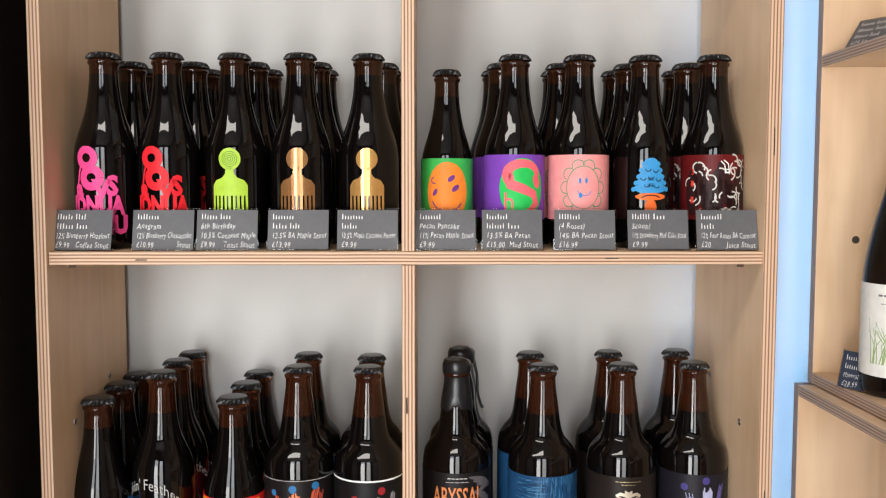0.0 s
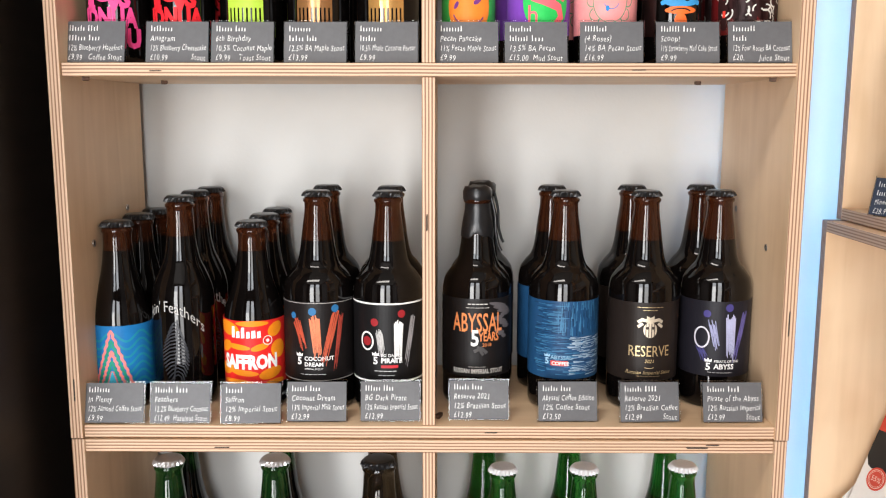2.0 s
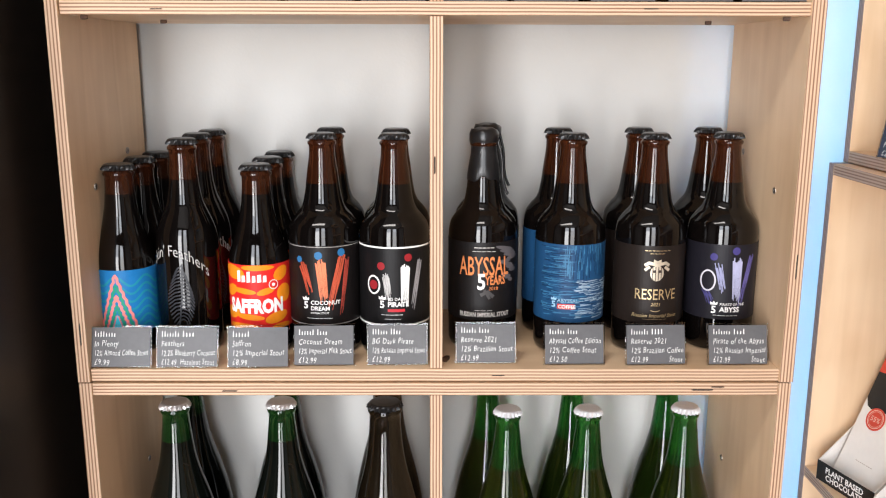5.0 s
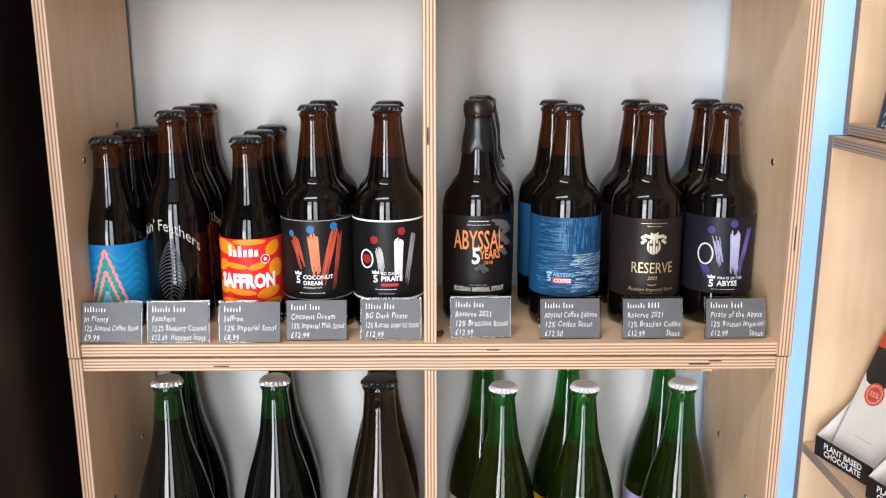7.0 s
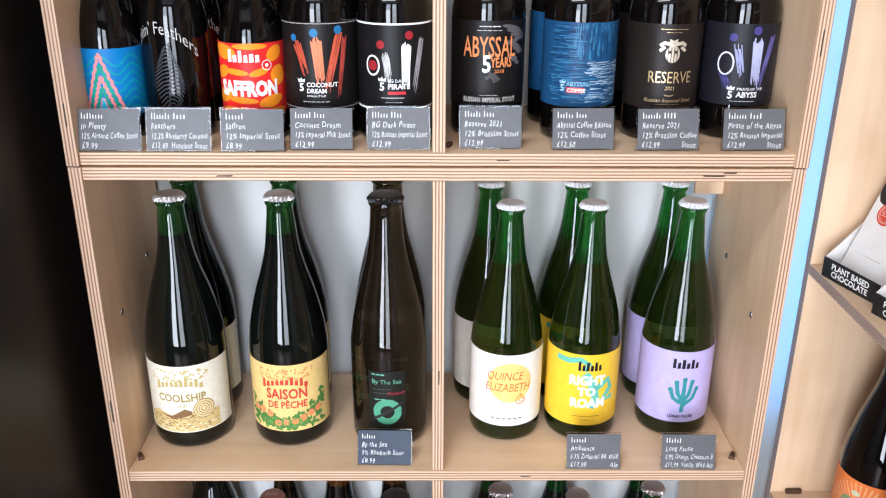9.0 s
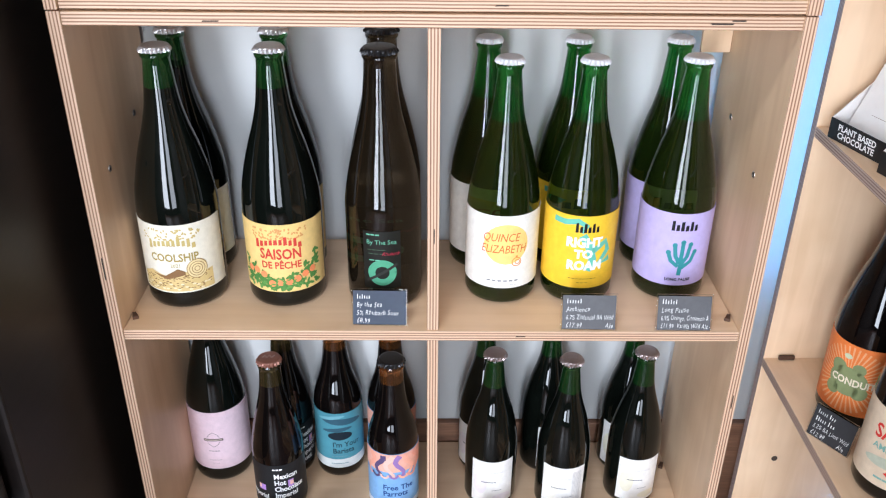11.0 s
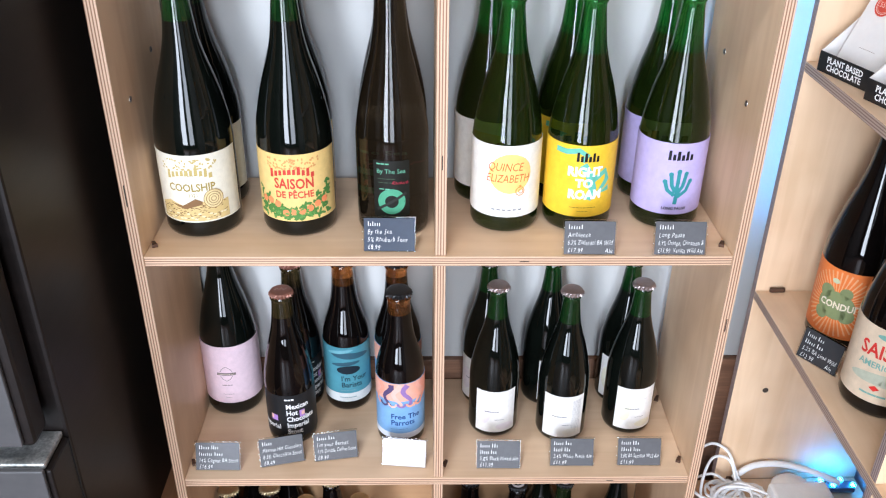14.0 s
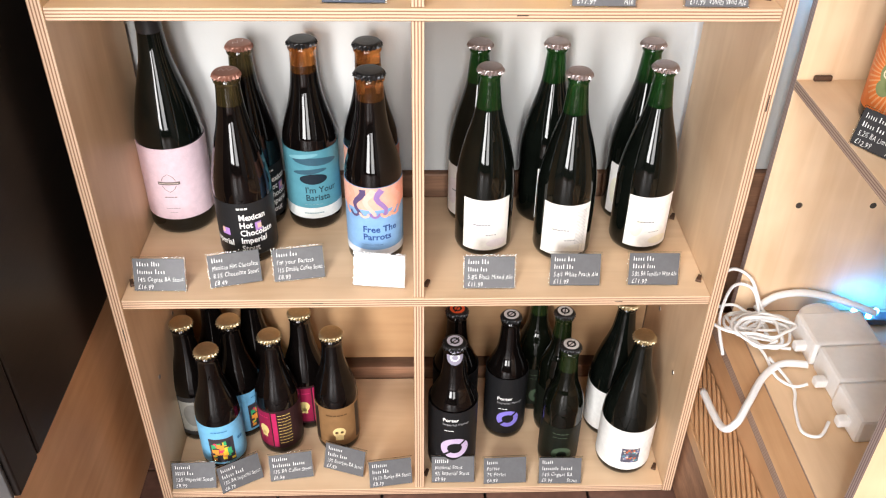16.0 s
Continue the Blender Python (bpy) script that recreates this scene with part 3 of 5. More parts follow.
    for k, (rr, z, wave) in enumerate(((1.02, 0.0, 0.10), (1.0, 0.25, 0.08), (0.955, 0.62, 0.03), (0.90, 0.86, 0), (0.80, 0.97, 0), (0.4, 1.02, 0))):
        rings.append([bm.verts.new((r * rr * (1 + wave * math.cos(21 * 2 * math.pi * s / seg)) * math.cos(2 * math.pi * s / seg), r * rr * (1 + wave * math.cos(21 * 2 * math.pi * s / seg)) * math.sin(2 * math.pi * s / seg), h * z)) for s in range(seg)])
    for a, b in zip(rings, rings[1:]):
        for s in range(seg):
            bm.faces.new((a[s], a[(s + 1) % seg], b[(s + 1) % seg], b[s]))
    bm.faces.new(rings[-1])
    return bm


def bottle(label, shape, R, H, glass, cap, fill=0.86, neck=None, lip=0.0148, group="bottles on the plywood shelves"):
    """One bottle at the origin: glass with a filled and a clear part, and its crown cap."""
    b = thing("beer_bottle", label, "bottle", group)
    body, clear = glass
    pr = [(0.0, 0.004), (R * 0.6, 0.003), (R * 0.86, 0.0), (R * 0.955, 0.0015), (R, 0.007)]
    knots = [(R * a, H * z) for a, z in SHAPES[shape]]
    nr = knots[-1][0]
    pr += smooth_profile(knots)
    top = H - 0.0075
    pr += [(nr, top - 0.007), (nr + 0.0014, top - 0.0055), (nr + 0.0016, top - 0.003), (nr - 0.0004, top - 0.0012), (nr - 0.0004, top + 0.004), (0.0, top + 0.0045)]
    bm = lathe(pr, 40)
    for f in bm.faces:
        f.material_index = 1 if f.calc_center_median().z > fill * H else 0
    part("glass", bm, [body, clear], b, smooth=True)
    if cap is not None:
        part("cap", crown_cap(max(lip * 0.965, nr + 0.0015)), cap, b, at=(0, 0, top), smooth=False)
    b["body_radius"] = R
    return b


def paper(b, v0, v1, colour, width=None, turn=0.0, rough=0.42, name="label", lab=""):
    """A paper label round the bottle, with its thickness; width None: right round."""
    R = b["body_radius"]
    w = width if width else 2 * math.pi * R * 0.97
    n = max(8, int(w / 0.003))
    bm = bmesh.new()
    cols = []
    for k in range(n + 1):
        a = (-w / 2 + w * k / n) / R + turn
        s, c = math.sin(a), -math.cos(a)
        cols.append([bm.verts.new((q * s, q * c, z)) for q, z in ((R - 0.0002, v0), (R + 0.00035, v0), (R + 0.00035, v1), (R - 0.0002, v1))])
    for p, q in zip(cols, cols[1:]):
        for i in range(3):
            bm.faces.new((p[i], q[i], q[i + 1], p[i + 1]))
    bmesh.ops.recalc_face_normals(bm, faces=bm.faces[:])
    return part(name, bm, ink(*colour, rough) if not isinstance(colour, bpy.types.Material) else colour, b, lab)


def print_on(b, lab, *layers, turn=0.0, name="print"):
    """Artwork printed on a label: (flat shape, colour) pairs, each a hair above the one before."""
    R = b["body_radius"]
    owner = lab if lab is not None else b
    for k, (bm, colour) in enumerate(layers):
        m = colour if isinstance(colour, bpy.types.Material) else ink(*colour)
        tagged(part(name, wrap(bm, R + 0.0005 + 0.00012 * k, turn), m, owner), kind="stuff")


AMBER = (AMBER_BODY, AMBER_NECK)
GREEN = (GREEN_BODY, GREEN_NECK)
GREENDARK = (GREEN_DARK, GREEN_DIM)
Z1, Z2, Z3, Z4, Z5 = 1.4525, 1.092, 0.7195, 0.3635, 0.012


def stand(b, z, *places):
    """Puts a bottle at the first place and copies at the others; (x, y) or (x, y, turn)."""
    for k, p in enumerate(places):
        m = pose(p[0], p[1], z + 0.0003, 0, 0, p[2] if len(p) > 2 else 0)
        if k:
            copy_thing(b, m)
        else:
            b.matrix_basis = m


WHITE, BLACK = (0.85, 0.85, 0.83), (0.012, 0.012, 0.013)


def lettered_figure(b, colour):
    """Stacked rounded letter shapes printed on the glass."""
    c = ink(*colour)
    print_on(b, None, (join(ring(-0.009, 0.0925, 0.0082, 0.0074), ring(-0.004, 0.0725, 0.0088, 0.0082), letters("S", 0.027, 0.0165, 0.0555, bold=0.0014, squeeze=0.85), letters("a", 0.027, -0.0185, 0.0525, bold=0.0016, squeeze=0.8), letters("V", 0.026, 0.006, 0.052, bold=0.0014), stroke([(-0.021, 0.062), (-0.018, 0.078), (-0.015, 0.088)], 0.0022),
                            letters("IDNUA", 0.0250, 0, 0.0365, bold=0.0014, squeeze=0.70), letters("NANU", 0.0240, 0, 0.017, bold=0.0016, squeeze=0.9)), c))


def comb_figure(b, colour, rings=False):
    """A hair comb with a round head and long teeth printed on the glass."""
    c = colour if isinstance(colour, bpy.types.Material) else ink(*colour)
    shape = [disc(0, 0.0915, 0.0112), poly([(-0.0040, 0.083), (0.0040, 0.083), (0.0046, 0.0765), (0.0080, 0.0725), (0.0145, 0.070), (0.0182, 0.065), (0.0182, 0.0545), (-0.0182, 0.0545), (-0.0182, 0.065), (-0.0145, 0.070), (-0.0080, 0.0725), (-0.0046, 0.0765)])]
    for k in range(9):
        u = -0.0170 + k * 0.00425
        shape.append(rect(u - 0.00125, 0.028, u + 0.00125, 0.055))
    print_on(b, None, (join(*shape), c))
    if rings:
        print_on(b, None, (join(*[ring(0, 0.0915, r, 0.0007) for r in (0.0016, 0.0035, 0.0055, 0.0075)]), (0.10, 0.22, 0.03)))


# row one
def small(label, cap=CAP_BLACK):
    return bottle(label, "sloping", 0.0315, 0.202, (AMBER_BODY, AMBER_DEEP), cap, 0.88)


b = small("dark brown beer bottle printed with stacked pink letter shapes")
lettered_figure(b, (0.80, 0.07, 0.26))
stand(b, Z1, (-0.3145, 0.066), (-0.308, 0.134), (-0.310, 0.192, 20))
b = small("dark brown beer bottle printed with stacked red letter shapes")
lettered_figure(b, (0.80, 0.02, 0.03))
stand(b, Z1, (-0.2495, 0.066), (-0.240, 0.134), (-0.2388, 0.194, 10))
b = small("dark brown beer bottle printed with a lime green comb shape")
comb_figure(b, (0.42, 0.62, 0.06), True)
stand(b, Z1, (-0.1805, 0.068), (-0.173, 0.134), (-0.1681, 0.194, 15))
GOLDPRINT = material("gold_foil_print", (0.62, 0.33, 0.10), 0.16, 0.5, 0.1, 60)
b = small("dark brown beer bottle printed with a bronze comb shape")
comb_figure(b, material("bronze_foil_print", (0.40, 0.19, 0.07), 0.18, 0.5, 0.1, 60))
stand(b, Z1, (-0.1125, 0.067), (-0.104, 0.134), (-0.1031, 0.194, 5))
b = small("dark brown beer bottle printed with a gold comb shape")
comb_figure(b, GOLDPRINT)
stand(b, Z1, (-0.0425, 0.070), (-0.0304, 0.138), (-0.0278, 0.195, 8))

b = bottle("short dark brown beer bottle with an orange and green label", "sloping", 0.0268, 0.186, (AMBER_BODY, AMBER_DEEP), CAP_BLACK, 0.84, lip=0.0138)
lab = paper(b, 0.022, 0.0925, (0.05, 0.42, 0.08))
print_on(b, lab, (disc(0, 0.058, 0.0225, 0.031), (0.86, 0.24, 0.03)), (join(disc(0.004, 0.072, 0.0045, 0.0025, 40), disc(0.0085, 0.062, 0.0048, 0.0025, 40), disc(-0.013, 0.058, 0.0020, 0.004, -30), ring(0.0, 0.055, 0.017, 0.0012, 200, 330), ring(-0.014, 0.070, 0.003, 0.001, 90, 300)), (0.16, 0.04, 0.22)))
stand(b, Z1, (0.0393, 0.069))
b = small("dark brown beer bottle with a purple, green and coral label")
lab = paper(b, 0.030, 0.0965, (0.20, 0.06, 0.44))
print_on(b, lab, (disc(0.006, 0.062, 0.0250, 0.0310), (0.03, 0.52, 0.10)), (join(stroke([(0.006 + 0.0165 * math.cos(a), 0.0765 + 0.011 * math.sin(a)) for a in [radians(-40 + 15 * k) for k in range(18)]], 0.0050, 2.4), stroke([(-0.0105, 0.0765), (-0.0065, 0.066), (0.006, 0.0615), (0.0185, 0.056), (0.0215, 0.047), (0.014, 0.038), (0.002, 0.0345)], 0.0120, 0.45), disc(0.022, 0.069, 0.0042, 0.0075, 20)), (0.86, 0.14, 0.17)), (join(ring(-0.0085, 0.0475, 0.0036, 0.0022, 0, 180), stroke([(-0.012, 0.058), (-0.012, 0.040)], 0.0024), stroke([(-0.005, 0.049), (-0.005, 0.040)], 0.0022)), (0.86, 0.14, 0.17)))
stand(b, Z1, (0.1105, 0.073), (0.102, 0.136), (0.0994, 0.195))
b = small("dark brown beer bottle with a salmon pink garland label")
lab = paper(b, 0.030, 0.0965, (0.86, 0.32, 0.31))
print_on(b, lab, (join(*[ring(0.018 * math.cos(radians(a)), 0.063 + 0.023 * math.sin(radians(a)), 0.0062, 0.0009, a - 100, a + 100) for a in range(0, 360, 36)]), (0.05, 0.30, 0.16)), (ring(0, 0.063, 0.0175, 0.0008, squash=1.25), (0.05, 0.30, 0.16)), (join(disc(-0.0035, 0.070, 0.0013, 0.003), disc(0.003, 0.070, 0.0013, 0.003), ring(0.001, 0.062, 0.0075, 0.0007, 200, 340), disc(-0.003, 0.055, 0.0018, 0.0028)), (0.02, 0.22, 0.55)))
stand(b, Z1, (0.1785, 0.074), (0.168, 0.136), (0.1707, 0.196))
b = small("brown beer bottle printed with a blue wavy cone, orange base")
blue = [disc(0.0, 0.0880 - 0.0065 * k, 0.0075 + 0.0026 * k, 0.0052) for k in range(5)]
for k in range(5):
    for s in (-1, 1):
        blue.append(disc(s * (0.0075 + 0.0026 * k), 0.0870 - 0.0065 * k, 0.0024))
print_on(b, None, (join(*blue), (0.05, 0.30, 0.62)), (join(*[ring(u, v, 0.0026, 0.0009, 180, 360) for u, v in ((-0.003, 0.082), (0.005, 0.081), (-0.008, 0.073), (0.000, 0.074), (0.008, 0.072), (-0.004, 0.066), (0.006, 0.065))]), BLACK),
         (join(disc(0, 0.0535, 0.016, 0.0038), disc(0, 0.0425, 0.0062, 0.0085), rect(-0.0045, 0.030, 0.0045, 0.040)), (0.86, 0.16, 0.03)), (ring(0, 0.051, 0.010, 0.0012, 20, 160, squash=0.4), BLACK))
stand(b, Z1, (0.248, 0.075), (0.2445, 0.138), (0.2423, 0.196))
b = small("dark brown beer bottle with a dark red label of white arcs")
lab = paper(b, 0.030, 0.0965, (0.13, 0.009, 0.010))
rng = random.Random(5)
arcs = []
for i in range(40):
    u, v, a = rng.uniform(-0.034, 0.034), rng.uniform(0.036, 0.092), rng.uniform(0, 360)
    arcs.append(ring(u, v, rng.uniform(0.0045, 0.0072), 0.0015, a, a + rng.uniform(80, 150), 10))
print_on(b, lab, (join(*[disc(-0.030 + 0.0085 * k, 0.058 + 0.010 * math.sin(2.1 * k), 0.0085, 0.024, 12 * (k % 3), 18) for k in range(9)]), (0.030, 0.010, 0.010)), (join(*arcs), (0.62, 0.60, 0.55)), (join(stroke([(-0.001, 0.090), (0.003, 0.086), (0.004, 0.078)], 0.0012), stroke([(0.002, 0.091), (0.007, 0.087), (0.008, 0.078)], 0.0012), rect(0.003, 0.0775, 0.0085, 0.079), rect(0.003, 0.081, 0.0085, 0.082)), WHITE), (join(letters("3", 0.009, -0.030, 0.076), bars(-0.030, 0.06, 0.004, 0.014, 1), bars(-0.030, 0.042, 0.004, 0.016, 1)), (0.75, 0.05, 0.03)))
stand(b, Z1, (0.319, 0.0705), (0.3095, 0.132), (0.3139, 0.193))

# row two
b = bottle("dark brown beer bottle with a blue zigzag mountain label", "sloping", 0.0322, 0.202, AMBER, CAP_BLACK, 0.83)
lab = paper(b, 0.026, 0.0930, (0.015, 0.17, 0.44))
zig = []
for k in range(5):
    top = 0.0885 - 0.0110 * k
    for side_ in (-1, 1):
        pts = []
        for i in range(17):
            v = top - (top - 0.026) * i / 16
            pts.append((side_ * (0.34 * (top - v) + (0.0007 if i % 2 else -0.0007)), v))
        zig.append((stroke(pts, 0.0030), (0.85, 0.25, 0.24) if k % 2 == 0 else (0.02, 0.30, 0.20)))
waves = [stroke([(-0.05 + 0.0025 * i, 0.030 + 0.0085 * k + 0.005 * math.cos((-0.05 + 0.0025 * i) * 200)) for i in range(41)], 0.0024) for k in range(7)]
print_on(b, lab, (join(*waves), (0.02, 0.26, 0.36)), (poly([(-0.021, 0.027), (0.021, 0.027), (0, 0.0885)]), (0.02, 0.20, 0.50)), *zig, (poly([(-0.006, 0.027), (0.006, 0.027), (0, 0.046)]), (0.05, 0.50, 0.72)))
stand(b, Z2, (-0.3325, 0.074), (-0.3326, 0.1420, 40), (-0.3296, 0.194, 70))
b = bottle("tall dark bottle with curved silver lettering and an embossed feather", "longneck", 0.0328, 0.228, AMBER, CAP_BLACK, 0.80)
word = letters("Pluckin' Feathers", 0.0172, -0.012, 0.0, bold=-0.0001, squeeze=0.74)
for w in word.verts:
    w.co.y += 0.1065 - 15.0 * (w.co.x + 0.010) ** 2
print_on(b, None, (word, (0.50, 0.49, 0.47)))
feather = []
for k in range(16):
    z = 0.096 - 0.0038 * k
    wide = 0.013 * math.sin(math.pi * (k + 1.5) / 19)
    feather.append(stroke([(-wide - 0.003, z - 0.008), (-wide * 0.5 - 0.001, z - 0.002), (0.001, z), (wide * 0.6 + 0.001, z - 0.003), (wide, z - 0.010)], 0.0016))
feather.append(stroke([(0.002, 0.098), (0.0, 0.060), (-0.004, 0.030)], 0.0018))
print_on(b, None, (join(*feather), (0.035, 0.036, 0.042, 0.25)))
stand(b, Z2, (-0.2670, 0.082, 0), (-0.2683, 0.1457, 40), (-0.2639, 0.195, 10))
b = bottle("dark brown beer bottle with a bright orange and red label", "sloping", 0.0325, 0.202, AMBER, CAP_BLACK, 0.83)
lab = paper(b, 0.028, 0.0985, (0.74, 0.022, 0.018))
red = [disc(-0.026, 0.090, 0.016, 0.0075, -8), disc(0.004, 0.0955, 0.018, 0.003), disc(0.030, 0.088, 0.010, 0.007, 30), disc(-0.030, 0.070, 0.010, 0.006, 20), disc(-0.012, 0.0705, 0.014, 0.0030, -6), disc(0.012, 0.0700, 0.010, 0.0035, 14), disc(0.034, 0.066, 0.010, 0.010), disc(-0.030, 0.046, 0.012, 0.007, 10), disc(-0.006, 0.0425, 0.016, 0.0032, -5), disc(0.024, 0.041, 0.014, 0.006, 12), disc(-0.016, 0.032, 0.020, 0.0034), disc(0.030, 0.031, 0.012, 0.0028)]
print_on(b, lab, (join(*red), (0.86, 0.27, 0.012)), (join(letters("SAFFRON", 0.0200, 0, 0.0475, bold=0.0011, squeeze=0.74), wordmark(-0.003, 0.080, 0.034, 0.0125, 6, 4)), WHITE), (ring(0.0205, 0.077, 0.0048, 0.0007), WHITE), (disc(0.0205, 0.077, 0.0018), WHITE))
stand(b, Z2, (-0.1895, 0.076), (-0.1892, 0.1428, 15), (-0.1869, 0.2040, 20))


def ale(label, cap=CAP_BLACK):
    return bottle(label, "round", 0.0374, 0.234, AMBER, cap, 0.76)


def brushed(b, lab, marks):
    """Dry brush strokes: each a bundle of thin uneven lines."""
    for (u0, v0, u1, v1, w, colour) in marks:
        r = random.Random(int(1e5 * (u0 + v1)))
        lines = []
        for k in range(9):
            o = w * (k / 8 - 0.5)
            a, c = r.uniform(-0.004, 0.002), r.uniform(-0.006, 0.004)
            lines.append(stroke([(u0 + o, v0 + a), ((u0 + u1) / 2 + o * 0.9, (v0 + v1) / 2), (u1 + o * 0.8, v1 + c)], w / 7.5, 0.5))
        print_on(b, lab, (join(*lines), colour))


def crest(u, v, s=1.0):
    return join(letters("5", 0.011 * s, u, v, bold=0.0003), poly([(u - 0.0035 * s, v + 0.009 * s), (u - 0.004 * s, v + 0.0125 * s), (u - 0.0015 * s, v + 0.011 * s), (u, v + 0.0135 * s), (u + 0.0015 * s, v + 0.011 * s), (u + 0.004 * s, v + 0.0125 * s), (u + 0.0035 * s, v + 0.009 * s)]))


b = ale("brown ale bottle with a black label of orange brush strokes")
lab = paper(b, 0.034, 0.1190, (0.010, 0.008, 0.008))
print_on(b, lab, (join(rect(-0.05, 0.0345, 0.05, 0.0352), rect(-0.05, 0.1175, 0.05, 0.1181)), (0.45, 0.42, 0.40)), (join(disc(0.0225, 0.1115, 0.0042), disc(-0.002, 0.1090, 0.0042), disc(-0.024, 0.104, 0.0034)), (0.03, 0.16, 0.36)))
brushed(b, lab, [(0.0, 0.104, 0.003, 0.062, 0.010, (0.80, 0.22, 0.10)), (-0.020, 0.100, -0.012, 0.072, 0.008, (0.50, 0.08, 0.04)), (0.023, 0.108, 0.010, 0.055, 0.008, (0.55, 0.10, 0.05)), (0.030, 0.105, 0.022, 0.050, 0.005, (0.40, 0.06, 0.04))])
print_on(b, lab, (join(crest(-0.017, 0.052), letters("COCONUT\nDREAM", 0.0062, -0.0115, 0.0565, "LEFT", 0.0001), letters("IMPERIAL STOUT", 0.0026, -0.0115, 0.0465, "LEFT"), bars(-0.002, 0.041, 0.028, 0.0012, 6)), WHITE))
stand(b, Z2, (-0.1200, 0.080), (-0.1187, 0.1520, 20))
b = ale("brown ale bottle with a black label of white brush strokes")
lab = paper(b, 0.034, 0.1190, (0.008, 0.0075, 0.008))
print_on(b, lab, (join(rect(-0.11, 0.1172, 0.11, 0.1190), rect(-0.11, 0.034, 0.11, 0.036)), WHITE), (join(disc(-0.022, 0.078, 0.0050), disc(-0.013, 0.0985, 0.0042), disc(0.016, 0.1075, 0.0042)), (0.30, 0.02, 0.025)))
brushed(b, lab, [(-0.008, 0.090, -0.005, 0.066, 0.007, (0.50, 0.49, 0.48)), (0.013, 0.100, 0.012, 0.060, 0.009, WHITE), (0.030, 0.104, 0.022, 0.056, 0.006, (0.30, 0.29, 0.30))])
print_on(b, lab, (ring(-0.022, 0.078, 0.0072, 0.0018, squash=1.3), WHITE), (join(crest(-0.012, 0.054), letters("BG DARK", 0.0046, -0.006, 0.062, "LEFT"), letters("PIRATE", 0.0072, -0.006, 0.0555, "LEFT", 0.0002), bars(-0.001, 0.046, 0.024, 0.0012, 5), bars(0.0, 0.0415, 0.018, 0.001, 4)), WHITE), (rect(-0.006, 0.0500, 0.012, 0.0530), (0.5, 0.03, 0.04)))
stand(b, Z2, (-0.0445, 0.076), (-0.0449, 0.1400, 30))


def wax_cap(b, tail):
    """Black sealing wax over the mouth and neck, with uneven drips."""
    r0 = 0.0146
    bm = lathe([(r0 + 0.0015, 0.181), (r0 + 0.0034, 0.184), (r0 + 0.0018, 0.197), (r0 - 0.0006, 0.209), (r0 - 0.0010, 0.219), (r0 + 0.0012, 0.2225), (r0 + 0.0013, 0.2310), (r0 - 0.0008, 0.2352), (r0 - 0.0050, 0.2360), (0, 0.2362)], 40)
    for w in bm.verts:
        if w.co.z < 0.19:
            a = math.atan2(w.co.y, w.co.x)
            w.co.z += 0.003 * math.sin(3 * a) + 0.002 * math.sin(7 * a + 1)
        w.co *= 1 + 0.012 * noise.noise(w.co * 120)
    part("wax_seal", bm, WAX, b, "black dipped sealing wax", smooth=True)
    if tail:
        part("wax_tail", tube([(0.014, -0.004, 0.226), (0.019, -0.006, 0.205), (0.020, -0.007, 0.185), (0.023, -0.006, 0.172), (0.026, -0.006, 0.166)], 0.0016), WAX, b, "black wax pull strip", smooth=True)


b = bottle("ale bottle sealed with black wax, orange letters", "round", 0.0374, 0.232, AMBER, None, 0.80)
wax_cap(b, True)
lab = paper(b, 0.034, 0.1190, (0.010, 0.0085, 0.0085))
print_on(b, lab, (join(*[disc(0.024 + 0.004 * (k % 4), 0.112 - 0.0035 * k, 0.012 - 0.0008 * k, 0.0022, -12 + 5 * (k % 5)) for k in range(11)]), (0.11, 0.10, 0.105)), (letters("ABYSSAL", 0.0290, 0, 0.0835, bold=0.0003, squeeze=0.50), (0.72, 0.24, 0.08)), (join(letters("5", 0.024, -0.003, 0.0685, bold=0.0006, squeeze=0.8)), WHITE), (join(letters("YEARS", 0.0135, 0.0125, 0.0735, squeeze=0.60, bold=0.0003), letters("2018", 0.0052, 0.010, 0.0675)), (0.72, 0.24, 0.08)),
         (join(bars(0, 0.1125, 0.022, 0.0022, 5), bars(0, 0.1090, 0.026, 0.0012, 5), letters("RUSSIAN IMPERIAL STOUT", 0.0068, 0.001, 0.038, squeeze=0.72, bold=0.0002), bars(0, 0.0445, 0.02, 0.001, 3)), (0.65, 0.62, 0.58)), (join(stroke([(-0.004, 0.062), (0.004, 0.066), (0.010, 0.060)], 0.004), stroke([(0, 0.068), (0.006, 0.058)], 0.003)), (0.07, 0.065, 0.065)))
stand(b, Z2, (0.0510, 0.098), (0.0585, 0.1660, -8))
b = ale("brown ale bottle with a streaky sea-blue label")
lab = paper(b, 0.036, 0.1195, (0.014, 0.065, 0.16))
r = random.Random(11)
streaks, pale, deep = [], [], []
for i in range(420):
    u, v, l = r.uniform(-0.04, 0.04), r.uniform(0.040, 0.117), r.uniform(0.005, 0.02)
    up = v > 0.082 and u > -0.012
    s = stroke([(u, v), (u + (0 if up else l), v + (max(0.001, min(l, 0.119 - v)) if up else r.uniform(-0.001, 0.001)))], r.uniform(0.0004, 0.0013), 0.4)
    (pale if (not up and u > 0.0 and r.random() < 0.8) else deep if r.random() < 0.5 else streaks).append(s)
